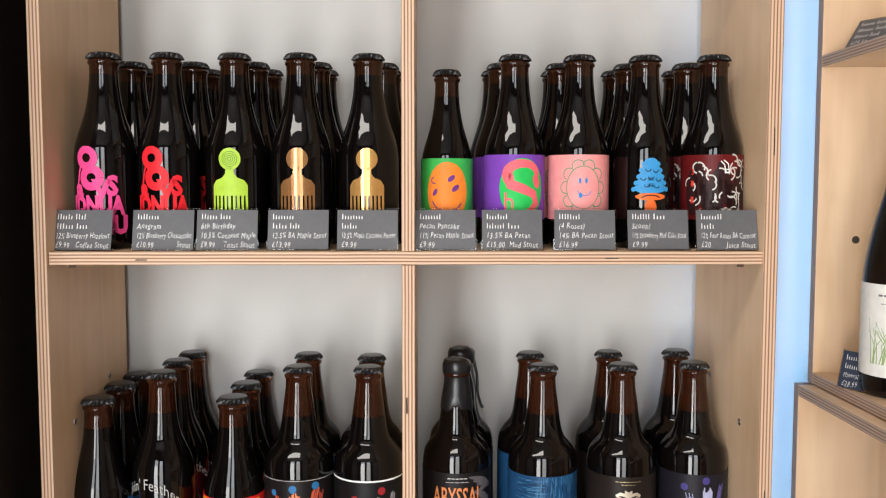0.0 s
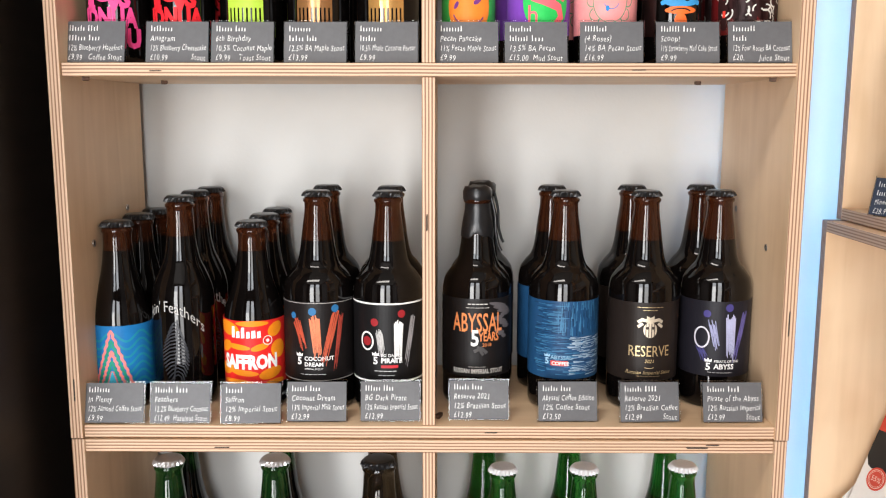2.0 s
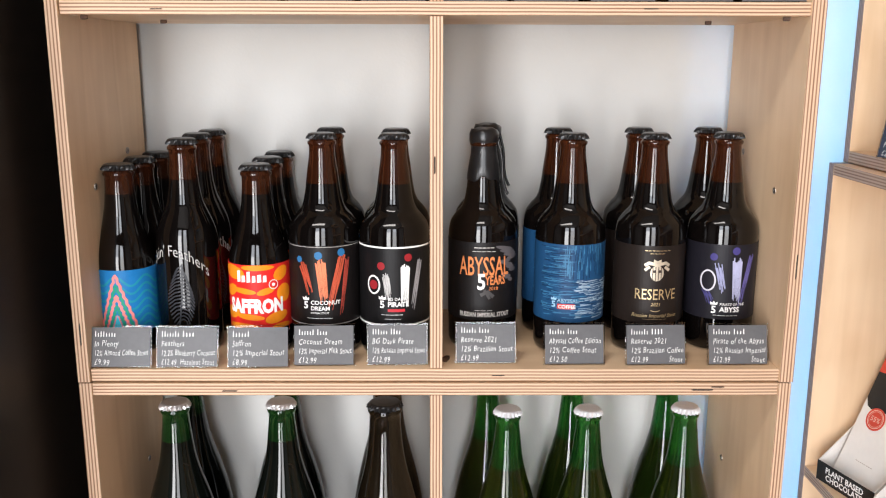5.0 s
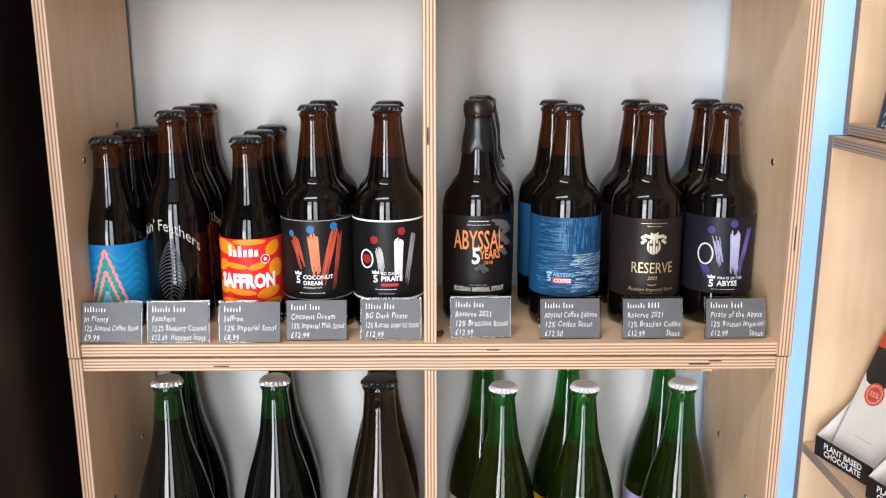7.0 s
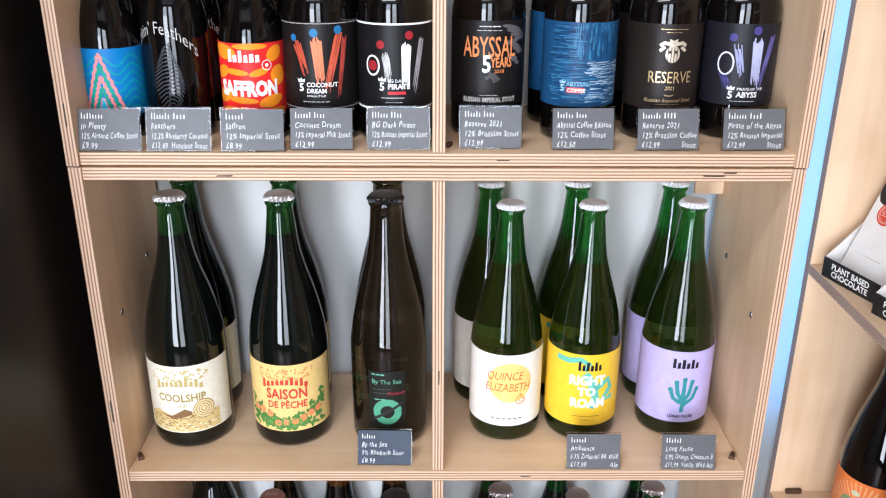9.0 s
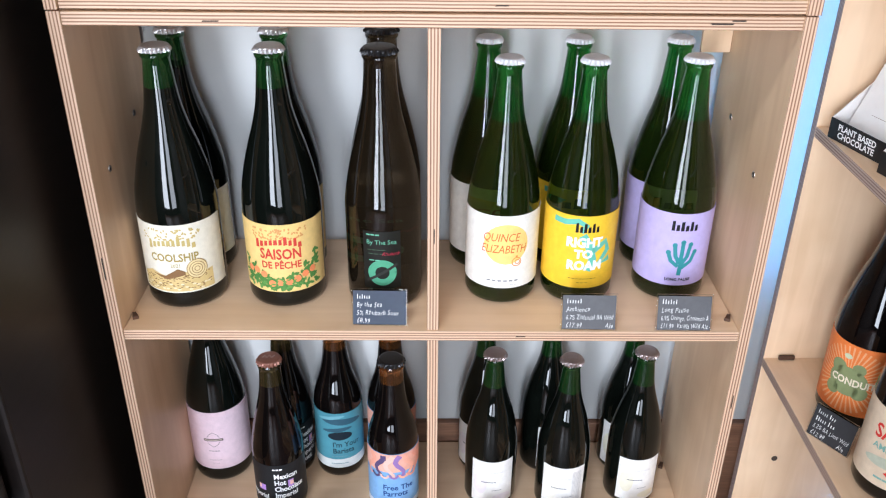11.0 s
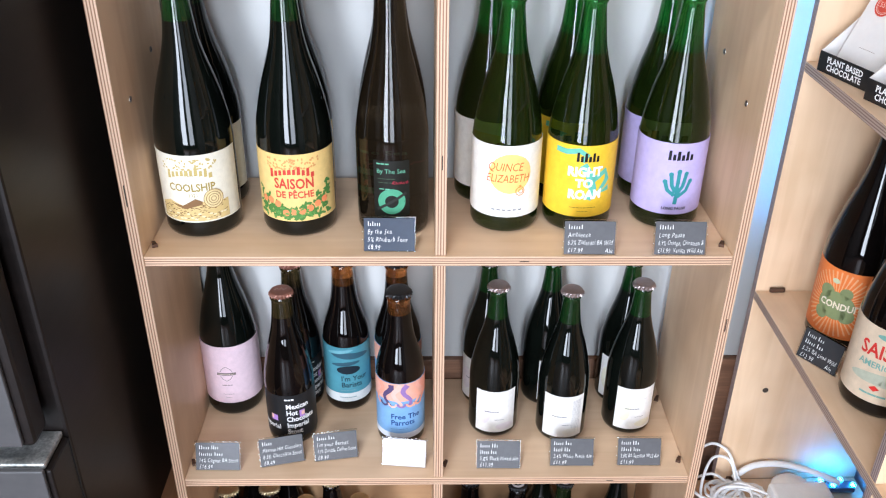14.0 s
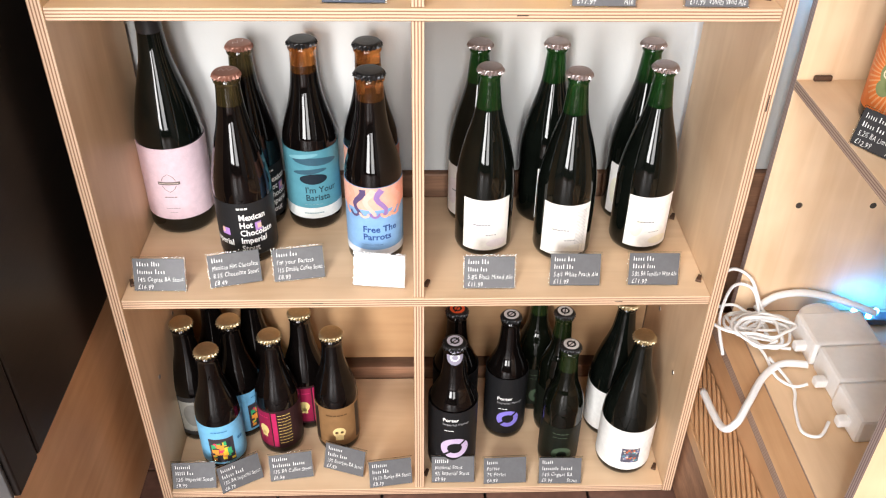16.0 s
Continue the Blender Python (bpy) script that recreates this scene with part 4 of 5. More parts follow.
print_on(b, lab, (join(*deep), (0.008, 0.035, 0.09)), (join(*streaks), (0.05, 0.18, 0.33)), (join(*pale), (0.34, 0.45, 0.55)), (join(crest(-0.0215, 0.052, 0.85), letters("ABYSSAL", 0.0058, -0.0175, 0.0575, "LEFT")), (0.30, 0.50, 0.66)), (rect(-0.0175, 0.0505, 0.001, 0.0560), (0.6, 0.06, 0.05)), (letters("COFFEE", 0.0054, -0.0165, 0.0512, "LEFT", 0.0001), WHITE))
stand(b, Z2, (0.1444, 0.084), (0.1381, 0.1540, 12))
b = ale("brown ale bottle with a dark brown label and gold lettering")
lab = paper(b, 0.034, 0.1180, (0.017, 0.012, 0.010))
GOLDINK = material("gold_ink", (0.62, 0.47, 0.25), 0.35, 0.6, 0.1, 200)
crown = [disc(0, 0.089, 0.0072, 0.0085), stroke([(-0.013, 0.097), (-0.009, 0.100), (0, 0.098), (0.009, 0.100), (0.013, 0.097)], 0.0035), stroke([(-0.013, 0.092), (-0.008, 0.096)], 0.003), stroke([(0.013, 0.092), (0.008, 0.096)], 0.003), poly([(-0.004, 0.100), (-0.004, 0.104), (0, 0.102), (0.004, 0.104), (0.004, 0.100)])]
print_on(b, lab, (join(*crown), material("cream_foil", (0.60, 0.52, 0.40), 0.35, 0.4, 0.1, 200)), (join(*[rect(-0.005 + 0.003 * k, 0.081, -0.0042 + 0.003 * k, 0.096) for k in range(4)], disc(-0.003, 0.091, 0.0016), disc(0.003, 0.091, 0.0016)), (0.05, 0.035, 0.03)),
         (join(letters("RESERVE", 0.0165, 0, 0.0605, squeeze=0.74), letters("2021", 0.0052, 0, 0.0535, shear=0.2), ring(0, 0.0495, 0.005, 0.0006, 200, 340, squash=0.4), letters("Russian Imperial Stout", 0.0056, 0, 0.0410, shear=0.3), bars(0, 0.0385, 0.026, 0.0008, 6), bars(0, 0.1125, 0.028, 0.0012, 7), bars(0, 0.1095, 0.016, 0.0010, 4)), GOLDINK))
stand(b, Z2, (0.2312, 0.086), (0.2309, 0.1600, 8))
b = ale("brown ale bottle with a black label of violet brush strokes")
lab = paper(b, 0.036, 0.1175, (0.013, 0.012, 0.017))
print_on(b, lab, (join(disc(-0.019, 0.104, 0.0040), disc(0.004, 0.111, 0.0042)), (0.06, 0.05, 0.20)))
brushed(b, lab, [(-0.014, 0.096, -0.008, 0.070, 0.007, (0.30, 0.31, 0.50)), (0.006, 0.102, 0.007, 0.060, 0.010, (0.42, 0.43, 0.62)), (0.024, 0.106, 0.012, 0.056, 0.006, (0.13, 0.11, 0.32)), (-0.026, 0.068, -0.020, 0.056, 0.008, (0.06, 0.055, 0.18))])
print_on(b, lab, (ring(-0.024, 0.078, 0.0078, 0.0017, squash=1.4), (0.62, 0.60, 0.66)), (join(crest(-0.016, 0.043), letters("PIRATE OF THE", 0.0040, -0.010, 0.0515, "LEFT"), letters("ABYSS", 0.0078, -0.010, 0.0445, "LEFT", 0.0002), bars(-0.003, 0.0400, 0.026, 0.0010, 6)), WHITE))
stand(b, Z2, (0.3120, 0.094), (0.3119, 0.1660, 5))

# row three
HAY = (0.50, 0.39, 0.14)
b = bottle("large dark green bottle with a cream harvest-field label, silver cap", "champagne", 0.0465, 0.303, GREENDARK, CAP_SILVER, 0.86, lip=0.0158)
lab = paper(b, 0.022, 0.1095, (0.74, 0.70, 0.58), 0.135)
r = random.Random(3)
print_on(b, lab, (join(*[disc(r.uniform(-0.034, 0.034), 0.0975 + 0.006 * math.cos(i), 0.0016, 0.0010, r.uniform(0, 180), 8) for i in range(60)]), HAY), (wordmark(0, 0.0840, 0.056, 0.0115, 10, 7, 0.006), HAY), (join(letters("COOLSHIP", 0.0140, 0.001, 0.0635, bold=0.0003, squeeze=0.85), letters("2021", 0.0062, 0.002, 0.0560), bars(0.0, 0.083, 0.02, 0.0018, 5)), (0.34, 0.26, 0.07)),
         (poly([(-0.045, 0.024), (0.045, 0.024), (0.045, 0.048), (0.030, 0.046), (0.010, 0.050), (-0.01, 0.044), (-0.03, 0.050), (-0.045, 0.044)]), (0.62, 0.47, 0.20)), (join(poly([(-0.03, 0.047), (-0.012, 0.0445), (0.004, 0.054), (0.012, 0.050), (0.012, 0.046), (-0.01, 0.040)]), *[disc(r.uniform(-0.044, 0.044), r.uniform(0.026, 0.047), 0.0016, 0.0006, r.uniform(-20, 20), 6) for i in range(120)]), (0.22, 0.12, 0.05)), (disc(0.026, 0.052, 0.0125), (0.70, 0.57, 0.30)), (join(*[ring(0.026, 0.052, q, 0.0009) for q in (0.003, 0.006, 0.009, 0.012)]), (0.32, 0.20, 0.08)),
         (join(*[disc(-0.038 + 0.0045 * i, 0.030 + 0.004 * math.sin(i * 2.0), 0.0022, 0.0012) for i in range(18)]), (0.74, 0.64, 0.40)))
stand(b, Z3, (-0.2960, 0.094), (-0.3010, 0.170, 4))
b = bottle("large dark green bottle with a yellow peach-orchard label, silver cap", "champagne", 0.0458, 0.303, GREENDARK, CAP_SILVER, 0.86, lip=0.0158)
lab = paper(b, 0.022, 0.1095, (0.78, 0.55, 0.20), 0.130)
leaves, peaches = [], []
for i in range(170):
    u = r.uniform(-0.050, 0.050)
    v = 0.025 + abs(u) * 0.75 * r.random() + r.uniform(0, 0.012)
    leaves.append(disc(u, v, 0.0042, 0.0018, r.uniform(0, 180), 8))
for i in range(9):
    u = -0.040 + 0.010 * i
    peaches.append(disc(u, 0.032 + abs(u) * 0.45 + r.uniform(-0.004, 0.004), 0.0044))
print_on(b, lab, (join(*[disc(r.uniform(-0.034, 0.034), 0.0975 + 0.006 * math.cos(i), 0.0018, 0.0011, r.uniform(0, 180), 8) for i in range(60)]), (0.62, 0.30, 0.10)), (wordmark(0, 0.0840, 0.056, 0.0115, 10, 7, 0.006), (0.55, 0.06, 0.04)), (join(letters("SAISON", 0.0185, 0.002, 0.0660, bold=0.0005, squeeze=0.78), letters("DE PÊCHE", 0.0125, 0.002, 0.0535, bold=0.0003, squeeze=0.85)), (0.55, 0.06, 0.04)), (join(*leaves), (0.09, 0.22, 0.05)), (join(*peaches), (0.80, 0.26, 0.10)), (join(*[disc(r.uniform(-0.04, 0.04), r.uniform(0.026, 0.04), 0.0028, 0.0012, r.uniform(0, 180), 8) for i in range(30)]), (0.13, 0.30, 0.07)))
stand(b, Z3, (-0.1760, 0.096), (-0.1830, 0.170, 4))
b = bottle("large olive brown bottle with a printed green ring emblem, black cap", "slim", 0.0440, 0.304, (OLIVE_BODY, OLIVE_BODY), CAP_BLACK, 0.86, lip=0.0158)
print_on(b, None, (rect(-0.022, 0.030, 0.022, 0.104), (0.014, 0.014, 0.011)), (join(ring(0.0, 0.051, 0.0125, 0.0085), ), (0.10, 0.34, 0.20)), (join(letters("By The Sea", 0.0078, -0.018, 0.088, "LEFT"), bars(-0.010, 0.098, 0.016, 0.004, 3), bars(-0.008, 0.066, 0.014, 0.003, 2)), (0.16, 0.42, 0.28)), (join(stroke([(-0.018, 0.040), (0.018, 0.062)], 0.0035)), (0.03, 0.03, 0.026)), (join(bars(-0.006, 0.080, 0.022, 0.002, 4), bars(-0.006, 0.075, 0.02, 0.002, 3)), (0.06, 0.10, 0.06)), (letters("Rhubarb", 0.006, 0.010, 0.074, shear=0.4), (0.34, 0.03, 0.05)))
stand(b, Z3, (-0.0580, 0.090), (-0.0600, 0.172, -12))


def farmhouse(label):
    return bottle(label, "champagne", 0.0430, 0.290, GREEN, CAP_WHITE, 0.76, lip=0.0160)


b = farmhouse("green glass bottle with a white quince label and white cap")
lab = paper(b, 0.022, 0.1165, (0.84, 0.82, 0.76), 0.20)
print_on(b, lab, (disc(0.002, 0.080, 0.027, 0.026), (0.86, 0.62, 0.20)), (join(letters("QUINCE", 0.0150, -0.005, 0.084, shear=0.25, squeeze=0.78), letters("ELIZABETH", 0.0150, -0.001, 0.069, shear=0.2, squeeze=0.74)), (0.62, 0.13, 0.03)), (join(ring(0.015, 0.057, 0.0055, 0.0012), ring(0.016, 0.057, 0.0028, 0.0010), disc(0.015, 0.064, 0.0015)), (0.70, 0.28, 0.06)), (join(bars(0.0, 0.030, 0.040, 0.0042, 6, 0.7), bars(0, 0.026, 0.036, 0.001, 7)), (0.20, 0.20, 0.22)))
stand(b, Z3, (0.0825, 0.104), (0.0645, 0.185, 6))
b = farmhouse("green glass bottle with a yellow and teal label, white cap")
lab = paper(b, 0.022, 0.1165, (0.86, 0.55, 0.03), 0.20)
print_on(b, lab, (join(stroke([(-0.040, 0.108), (-0.025, 0.107), (-0.010, 0.110), (0.0, 0.104), (-0.006, 0.096)], 0.007), stroke([(-0.004, 0.092), (0.004, 0.080), (0.010, 0.060), (0.004, 0.046)], 0.010), stroke([(0.010, 0.072), (0.026, 0.082), (0.030, 0.070), (0.018, 0.054), (0.034, 0.058)], 0.008)), (0.16, 0.50, 0.38)), (join(letters("RIGHT", 0.0165, -0.001, 0.077, bold=0.0008, squeeze=0.9), letters("TO", 0.0150, -0.001, 0.0625, bold=0.0008), letters("ROAM", 0.0165, 0.001, 0.047, bold=0.0008, squeeze=0.9)), WHITE), (wordmark(0.001, 0.0955, 0.029, 0.0125, 6, 3), BLACK), (join(bars(0.0, 0.034, 0.034, 0.0016, 8), bars(0, 0.029, 0.014, 0.0013, 3)), (0.15, 0.10, 0.02)))
stand(b, Z3, (0.1755, 0.105), (0.1700, 0.187, 4))
b = farmhouse("green glass bottle with a lilac label and a teal seaweed mark")
lab = paper(b, 0.022, 0.1165, (0.50, 0.43, 0.74), 0.20)
weed = [stroke([(0, 0.036), (0.001, 0.050), (0.000, 0.058)], 0.0050)]
for u0, v0, u1, v1 in ((-0.002, 0.048, -0.015, 0.066), (-0.001, 0.052, -0.0085, 0.076), (0.0, 0.052, 0.001, 0.080), (0.001, 0.050, 0.010, 0.077), (0.002, 0.046, 0.0165, 0.067)):
    weed += [stroke([(u0, v0), (0.55 * u0 + 0.45 * u1 + 0.25 * (u1 - u0), 0.6 * v0 + 0.4 * v1), (u1, v1)], 0.0048), disc(u1, v1, 0.0030)]
print_on(b, lab, (join(*weed), (0.05, 0.25, 0.27)), (wordmark(0.0, 0.0945, 0.032, 0.0130, 6, 3), BLACK), (join(letters("LONG PAUSE", 0.0052, 0, 0.0285, bold=0.0002)), (0.03, 0.03, 0.05)))
stand(b, Z3, (0.2900, 0.112), (0.2890, 0.189, 6))

# row four
b = bottle("tall dark bottle with a pale pink label and black capsule", "champagne", 0.0420, 0.300, (GREEN_DARK, GREEN_DARK), None, 0.9, lip=0.0158)
lab = paper(b, 0.024, 0.1260, (0.78, 0.60, 0.66), 0.24)
print_on(b, lab, (join(rect(-0.014, 0.0755, 0.014, 0.0800), stroke([(-0.009, 0.081), (-0.006, 0.087), (0.0, 0.091), (0.006, 0.087), (0.009, 0.081)], 0.0007), stroke([(-0.009, 0.0745), (-0.006, 0.069), (0.0, 0.065), (0.006, 0.069), (0.009, 0.0745)], 0.0007), bars(0, 0.056, 0.016, 0.003, 4), bars(0, 0.040, 0.018, 0.0014, 6), bars(0, 0.034, 0.010, 0.001, 3)), (0.18, 0.14, 0.13)), (bars(0.0, 0.0765, 0.024, 0.0022, 9), (0.7, 0.6, 0.5)))
part("capsule", lathe([(0.0150, 0.250), (0.0150, 0.285), (0.0160, 0.288), (0.0160, 0.296), (0.0150, 0.3015), (0.012, 0.3030), (0, 0.3032)], 32), FOIL, b, "black foil capsule", smooth=True)
stand(b, Z4, (-0.3100, 0.179))
b = bottle("slim dark bottle with white type on black and a copper cap", "slim", 0.0352, 0.246, (AMBER_BODY, bottle_glass("dim_olive_glass", (0.07, 0.052, 0.018), 0.7)), CAP_BROWN, 0.84)
lab = paper(b, 0.014, 0.0900, (0.016, 0.016, 0.017))
print_on(b, lab, (join(letters("Mexican\nHot\nChocolate\nImperial\nStout", 0.0118, -0.006, 0.0665, "LEFT", 0.0003, squeeze=0.85, line=0.95), letters("Imperial", 0.0118, -0.048, 0.030, "LEFT", 0.0003, squeeze=0.85), bars(0.0, 0.080, 0.014, 0.006, 3, 0.4)), WHITE), (join(rect(0.013, 0.050, 0.021, 0.062), rect(-0.030, 0.044, -0.019, 0.054)), (0.40, 0.22, 0.55)), (join(rect(0.016, 0.053, 0.021, 0.060), rect(-0.030, 0.047, -0.026, 0.054)), (0.75, 0.45, 0.35)))
part("cap_mark", join(stroke([(-0.008, -0.001), (-0.005, 0.004), (-0.002, -0.002), (0.001, 0.004), (0.004, -0.002), (0.008, 0.003)], 0.0016)), ink(0.55, 0.42, 0.38), b, "pale zigzag cap mark", (0, 0, 0.2451))
stand(b, Z4, (-0.2125, 0.106, 6), (-0.2105, 0.183, 40))
b = bottle("brown bottle with a teal smoky label and a black cap", "sloping", 0.0348, 0.252, (AMBER_BODY, AMBER_LIT), CAP_BLACK, 0.84)
lab = paper(b, 0.018, 0.1175, (0.09, 0.27, 0.33), 0.20)
print_on(b, lab, (rect(-0.09, 0.018, 0.09, 0.034), (0.72, 0.74, 0.72)), (join(disc(0.004, 0.102, 0.030, 0.0055, -5), disc(-0.004, 0.088, 0.022, 0.0035, 5)), (0.04, 0.10, 0.14)), (disc(0.0, 0.077, 0.018, 0.0075), (0.012, 0.02, 0.03)), (disc(-0.012, 0.110, 0.02, 0.003, 8), (0.18, 0.40, 0.46)), (letters("I'm Your\nBarista", 0.0128, -0.012, 0.057, "LEFT", 0.0002, squeeze=0.92, line=0.9), (0.02, 0.05, 0.07)), (join(bars(-0.002, 0.0245, 0.026, 0.004, 8), bars(-0.002, 0.039, 0.024, 0.0012, 5)), (0.25, 0.35, 0.38)))
stand(b, Z4, (-0.1362, 0.181, 8))
b = bottle("brown bottle with a coral and blue marbled label, black cap", "sloping", 0.0345, 0.250, (AMBER_BODY, AMBER_LIT), CAP_BLACK, 0.86)
lab = paper(b, 0.016, 0.1150, (0.22, 0.40, 0.66), 0.20)
cols = ((0.80, 0.36, 0.26), (0.10, 0.07, 0.16), (0.76, 0.50, 0.42), (0.30, 0.18, 0.42), (0.85, 0.42, 0.30))
print_on(b, lab, (rect(-0.09, 0.016, 0.09, 0.026), (0.70, 0.74, 0.80)), (rect(-0.09, 0.084, 0.09, 0.1148), (0.80, 0.42, 0.32)), *[(stroke([(-0.034 + 0.014 * k + 0.006 * math.sin(i * 0.9 + k), 0.112 - 0.0055 * i) for i in range(8)], 0.0085, 0.45), cols[k % 5]) for k in range(6)], *[(ring(-0.026 + 0.013 * k, 0.080, 0.0055, 0.0032, 180, 360), cols[(k + 1) % 5]) for k in range(5)])
print_on(b, lab, (letters("Free The\nParrots", 0.0125, -0.016, 0.052, "LEFT", 0.0003, squeeze=0.95, line=0.9), (0.02, 0.06, 0.22)), (bars(-0.004, 0.033, 0.026, 0.0012, 6), (0.05, 0.10, 0.25)))
stand(b, Z4, (-0.0535, 0.100, 4), (-0.0590, 0.180, 30))


def ale_green(label, turn, words, tint):
    b = bottle(label, "champagne", 0.0362, 0.245, (GREEN_DARK, GREEN_DIM), CAP_MAUVE, 0.80, lip=0.0155)
    lab = paper(b, 0.010, 0.0840, (0.84, 0.82, 0.78), 0.062, turn)
    print_on(b, lab, (join(disc(-0.018, 0.045, 0.010, 0.02), disc(0.014, 0.020, 0.014, 0.006)), tint), (join(bars(0.0, 0.062, 0.030, 0.006, 6)), (0.74, 0.72, 0.70)), (join(bars(-0.006, 0.046, 0.022, 0.0035, 6), bars(0.006, 0.032, 0.014, 0.0018, 4)), (0.16, 0.16, 0.17)), turn=turn)
    if words:
        print_on(b, lab, (join(*[rect(0.012, 0.016 + 0.0022 * k, 0.026, 0.0170 + 0.0022 * k) for k in range(28)]), (0.55, 0.54, 0.53)), turn=turn)
    return b


stand(ale_green("small green bottle with a plain off-white label and bronze cap", 0.0, False, (0.80, 0.74, 0.76)), Z4, (0.0833, 0.121, 2), (0.0760, 0.190, -30))
stand(ale_green("small green bottle with an off-white label bearing small type", -0.10, True, (0.82, 0.79, 0.70)), Z4, (0.1830, 0.109, 2), (0.1690, 0.192, 30))
stand(ale_green("small green bottle with an off-white label, pale yellow tint", 0.12, False, (0.82, 0.78, 0.62)), Z4, (0.2850, 0.126, 0), (0.2860, 0.192, -25))

# row five
def stubby(label, body_colour, layers, width=None, cap=CAP_GOLD):
    b = bottle(label, "sloping", 0.0315, 0.212, (AMBER_BODY, AMBER_BODY), cap, 0.9)
    lab = paper(b, 0.014, 0.0905, body_colour, width)
    print_on(b, lab, *layers)
    return b


stand(stubby("small dark bottle with a worn grey label and gold cap", (0.035, 0.034, 0.034), [(rect(-0.020, 0.022, 0.020, 0.082), (0.33, 0.32, 0.28)), (disc(0, 0.055, 0.014, 0.022), (0.20, 0.19, 0.17))]), Z5, (-0.3300, 0.128), (-0.3020, 0.182, 10))
cols = ((0.75, 0.05, 0.12), (0.85, 0.62, 0.05), (0.05, 0.40, 0.15), (0.03, 0.03, 0.04), (0.80, 0.30, 0.05))
r = random.Random(8)
stand(stubby("small dark bottle with a sky blue label and gold cap", (0.18, 0.46, 0.70), [(rect(-0.018, 0.018, 0.018, 0.066), (0.05, 0.04, 0.05))] + [(join(*[rect(u, v, u + 0.006, v + r.uniform(0.004, 0.012)) for u, v in [(r.uniform(-0.018, 0.012), r.uniform(0.019, 0.054)) for _ in range(7)]]), c) for c in cols] + [(join(bars(0.0, 0.078, 0.024, 0.004, 5), bars(0.030, 0.05, 0.010, 0.012, 2)), (0.05, 0.20, 0.42))]), Z5, (-0.2850, 0.072, 10), (-0.2655, 0.132, 60), (-0.245, 0.185, 40))


def skull_label(dark, tint, turn):
    """A bony emblem as a plain shape, and columns of small type as bars."""
    return [(rect(-0.030, 0.018, -0.006, 0.087), dark), (join(disc(-0.018, 0.050, 0.008, 0.010), rect(-0.0225, 0.036, -0.0135, 0.046)), tint), (rect(-0.004, 0.018, 0.003, 0.087), (0.45, 0.02, 0.10)), (join(*[bars(0.015, 0.024 + 0.0062 * k, 0.020, 0.0030, 3 + k % 3) for k in range(10)]), (0.62, 0.46, 0.14)), (bars(-0.018, 0.075, 0.02, 0.004, 5), (0.55, 0.03, 0.14))]


stand(stubby("small dark bottle with a maroon and gold label, gold cap", (0.030, 0.012, 0.014), skull_label((0.24, 0.012, 0.05), (0.66, 0.52, 0.20), 0)), Z5, (-0.2045, 0.100, -4), (-0.1690, 0.148, 30))
stand(stubby("small dark bottle with a bronze label and bony emblem", (0.24, 0.13, 0.055), [(join(rect(-0.040, 0.018, -0.030, 0.087), rect(0.030, 0.018, 0.040, 0.087)), (0.03, 0.02, 0.015)), (join(disc(0.002, 0.042, 0.0095, 0.0100), rect(-0.004, 0.026, 0.008, 0.038)), (0.74, 0.56, 0.26)), (join(disc(-0.002, 0.042, 0.0025), disc(0.006, 0.042, 0.0025), bars(0.0, 0.074, 0.032, 0.006, 6)), (0.10, 0.05, 0.02))]), Z5, (-0.1205, 0.103, 5))


def porter(label, R, H, colour, capcol, up=0.0, grow=1.0):
    b = bottle(label, "longneck", R, H, (AMBER_BODY, AMBER_BODY), CAP_BLACK, 0.9)
    lab = paper(b, 0.012, 0.125 * H / 0.225, (0.012, 0.012, 0.013))
    print_on(b, lab, (join(ring(0.002, 0.043 + 0.5 * up, 0.0130 * grow, 0.0080 * grow, squash=0.95)), colour), (stroke([(-0.012 * grow, 0.043 + 0.5 * up - 0.013 * grow), (0.016 * grow, 0.043 + 0.5 * up + 0.013 * grow)], 0.0035), (0.012, 0.012, 0.013)), (join(letters("Porter", 0.0085, -0.016, 0.082 + up, "LEFT", 0.0002), bars(-0.006, 0.0625 + up, 0.014, 0.003, 3)), WHITE), (letters("Imperial Porter", 0.0062, -0.016, 0.0745 + up, "LEFT"), (0.35, 0.35, 0.36)))
    part("cap_disc", disc(0, 0, 0.0105), ink(*capcol), b, "printed cap top", (0, 0, H - 0.0009))
    part("cap_mark", join(ring(0, 0, 0.0052, 0.0026), stroke([(-0.006, -0.006), (0.006, 0.006)], 0.0014)), ink(*BLACK), b, "dark ring on the cap", (0, 0, H - 0.0007))
    return b


b = porter("black-labelled porter bottle with a lilac ring emblem and neck seal", 0.0345, 0.232, (0.55, 0.44, 0.62), (0.62, 0.60, 0.68), 0.030, 1.2)
part("neck_seal", wrap(join(disc(0, 0.213, 0.012, 0.013)), 0.0150), ink(0.30, 0.28, 0.36), b, "lilac neck seal")
part("neck_seal", wrap(join(ring(0, 0.214, 0.0055, 0.0028)), 0.0152), ink(0.75, 0.73, 0.78), b, "pale ring on the neck seal")
stand(b, Z5, (0.0478, 0.060))
stand(porter("dark bottle with a bright orange-red cap disc", 0.0330, 0.230, (0.40, 0.20, 0.15), (0.75, 0.10, 0.03)), Z5, (0.0540, 0.128, 20))
stand(porter("black-labelled bottle with a violet ring emblem", 0.0310, 0.222, (0.22, 0.18, 0.60), (0.70, 0.70, 0.70)), Z5, (0.1295, 0.124))
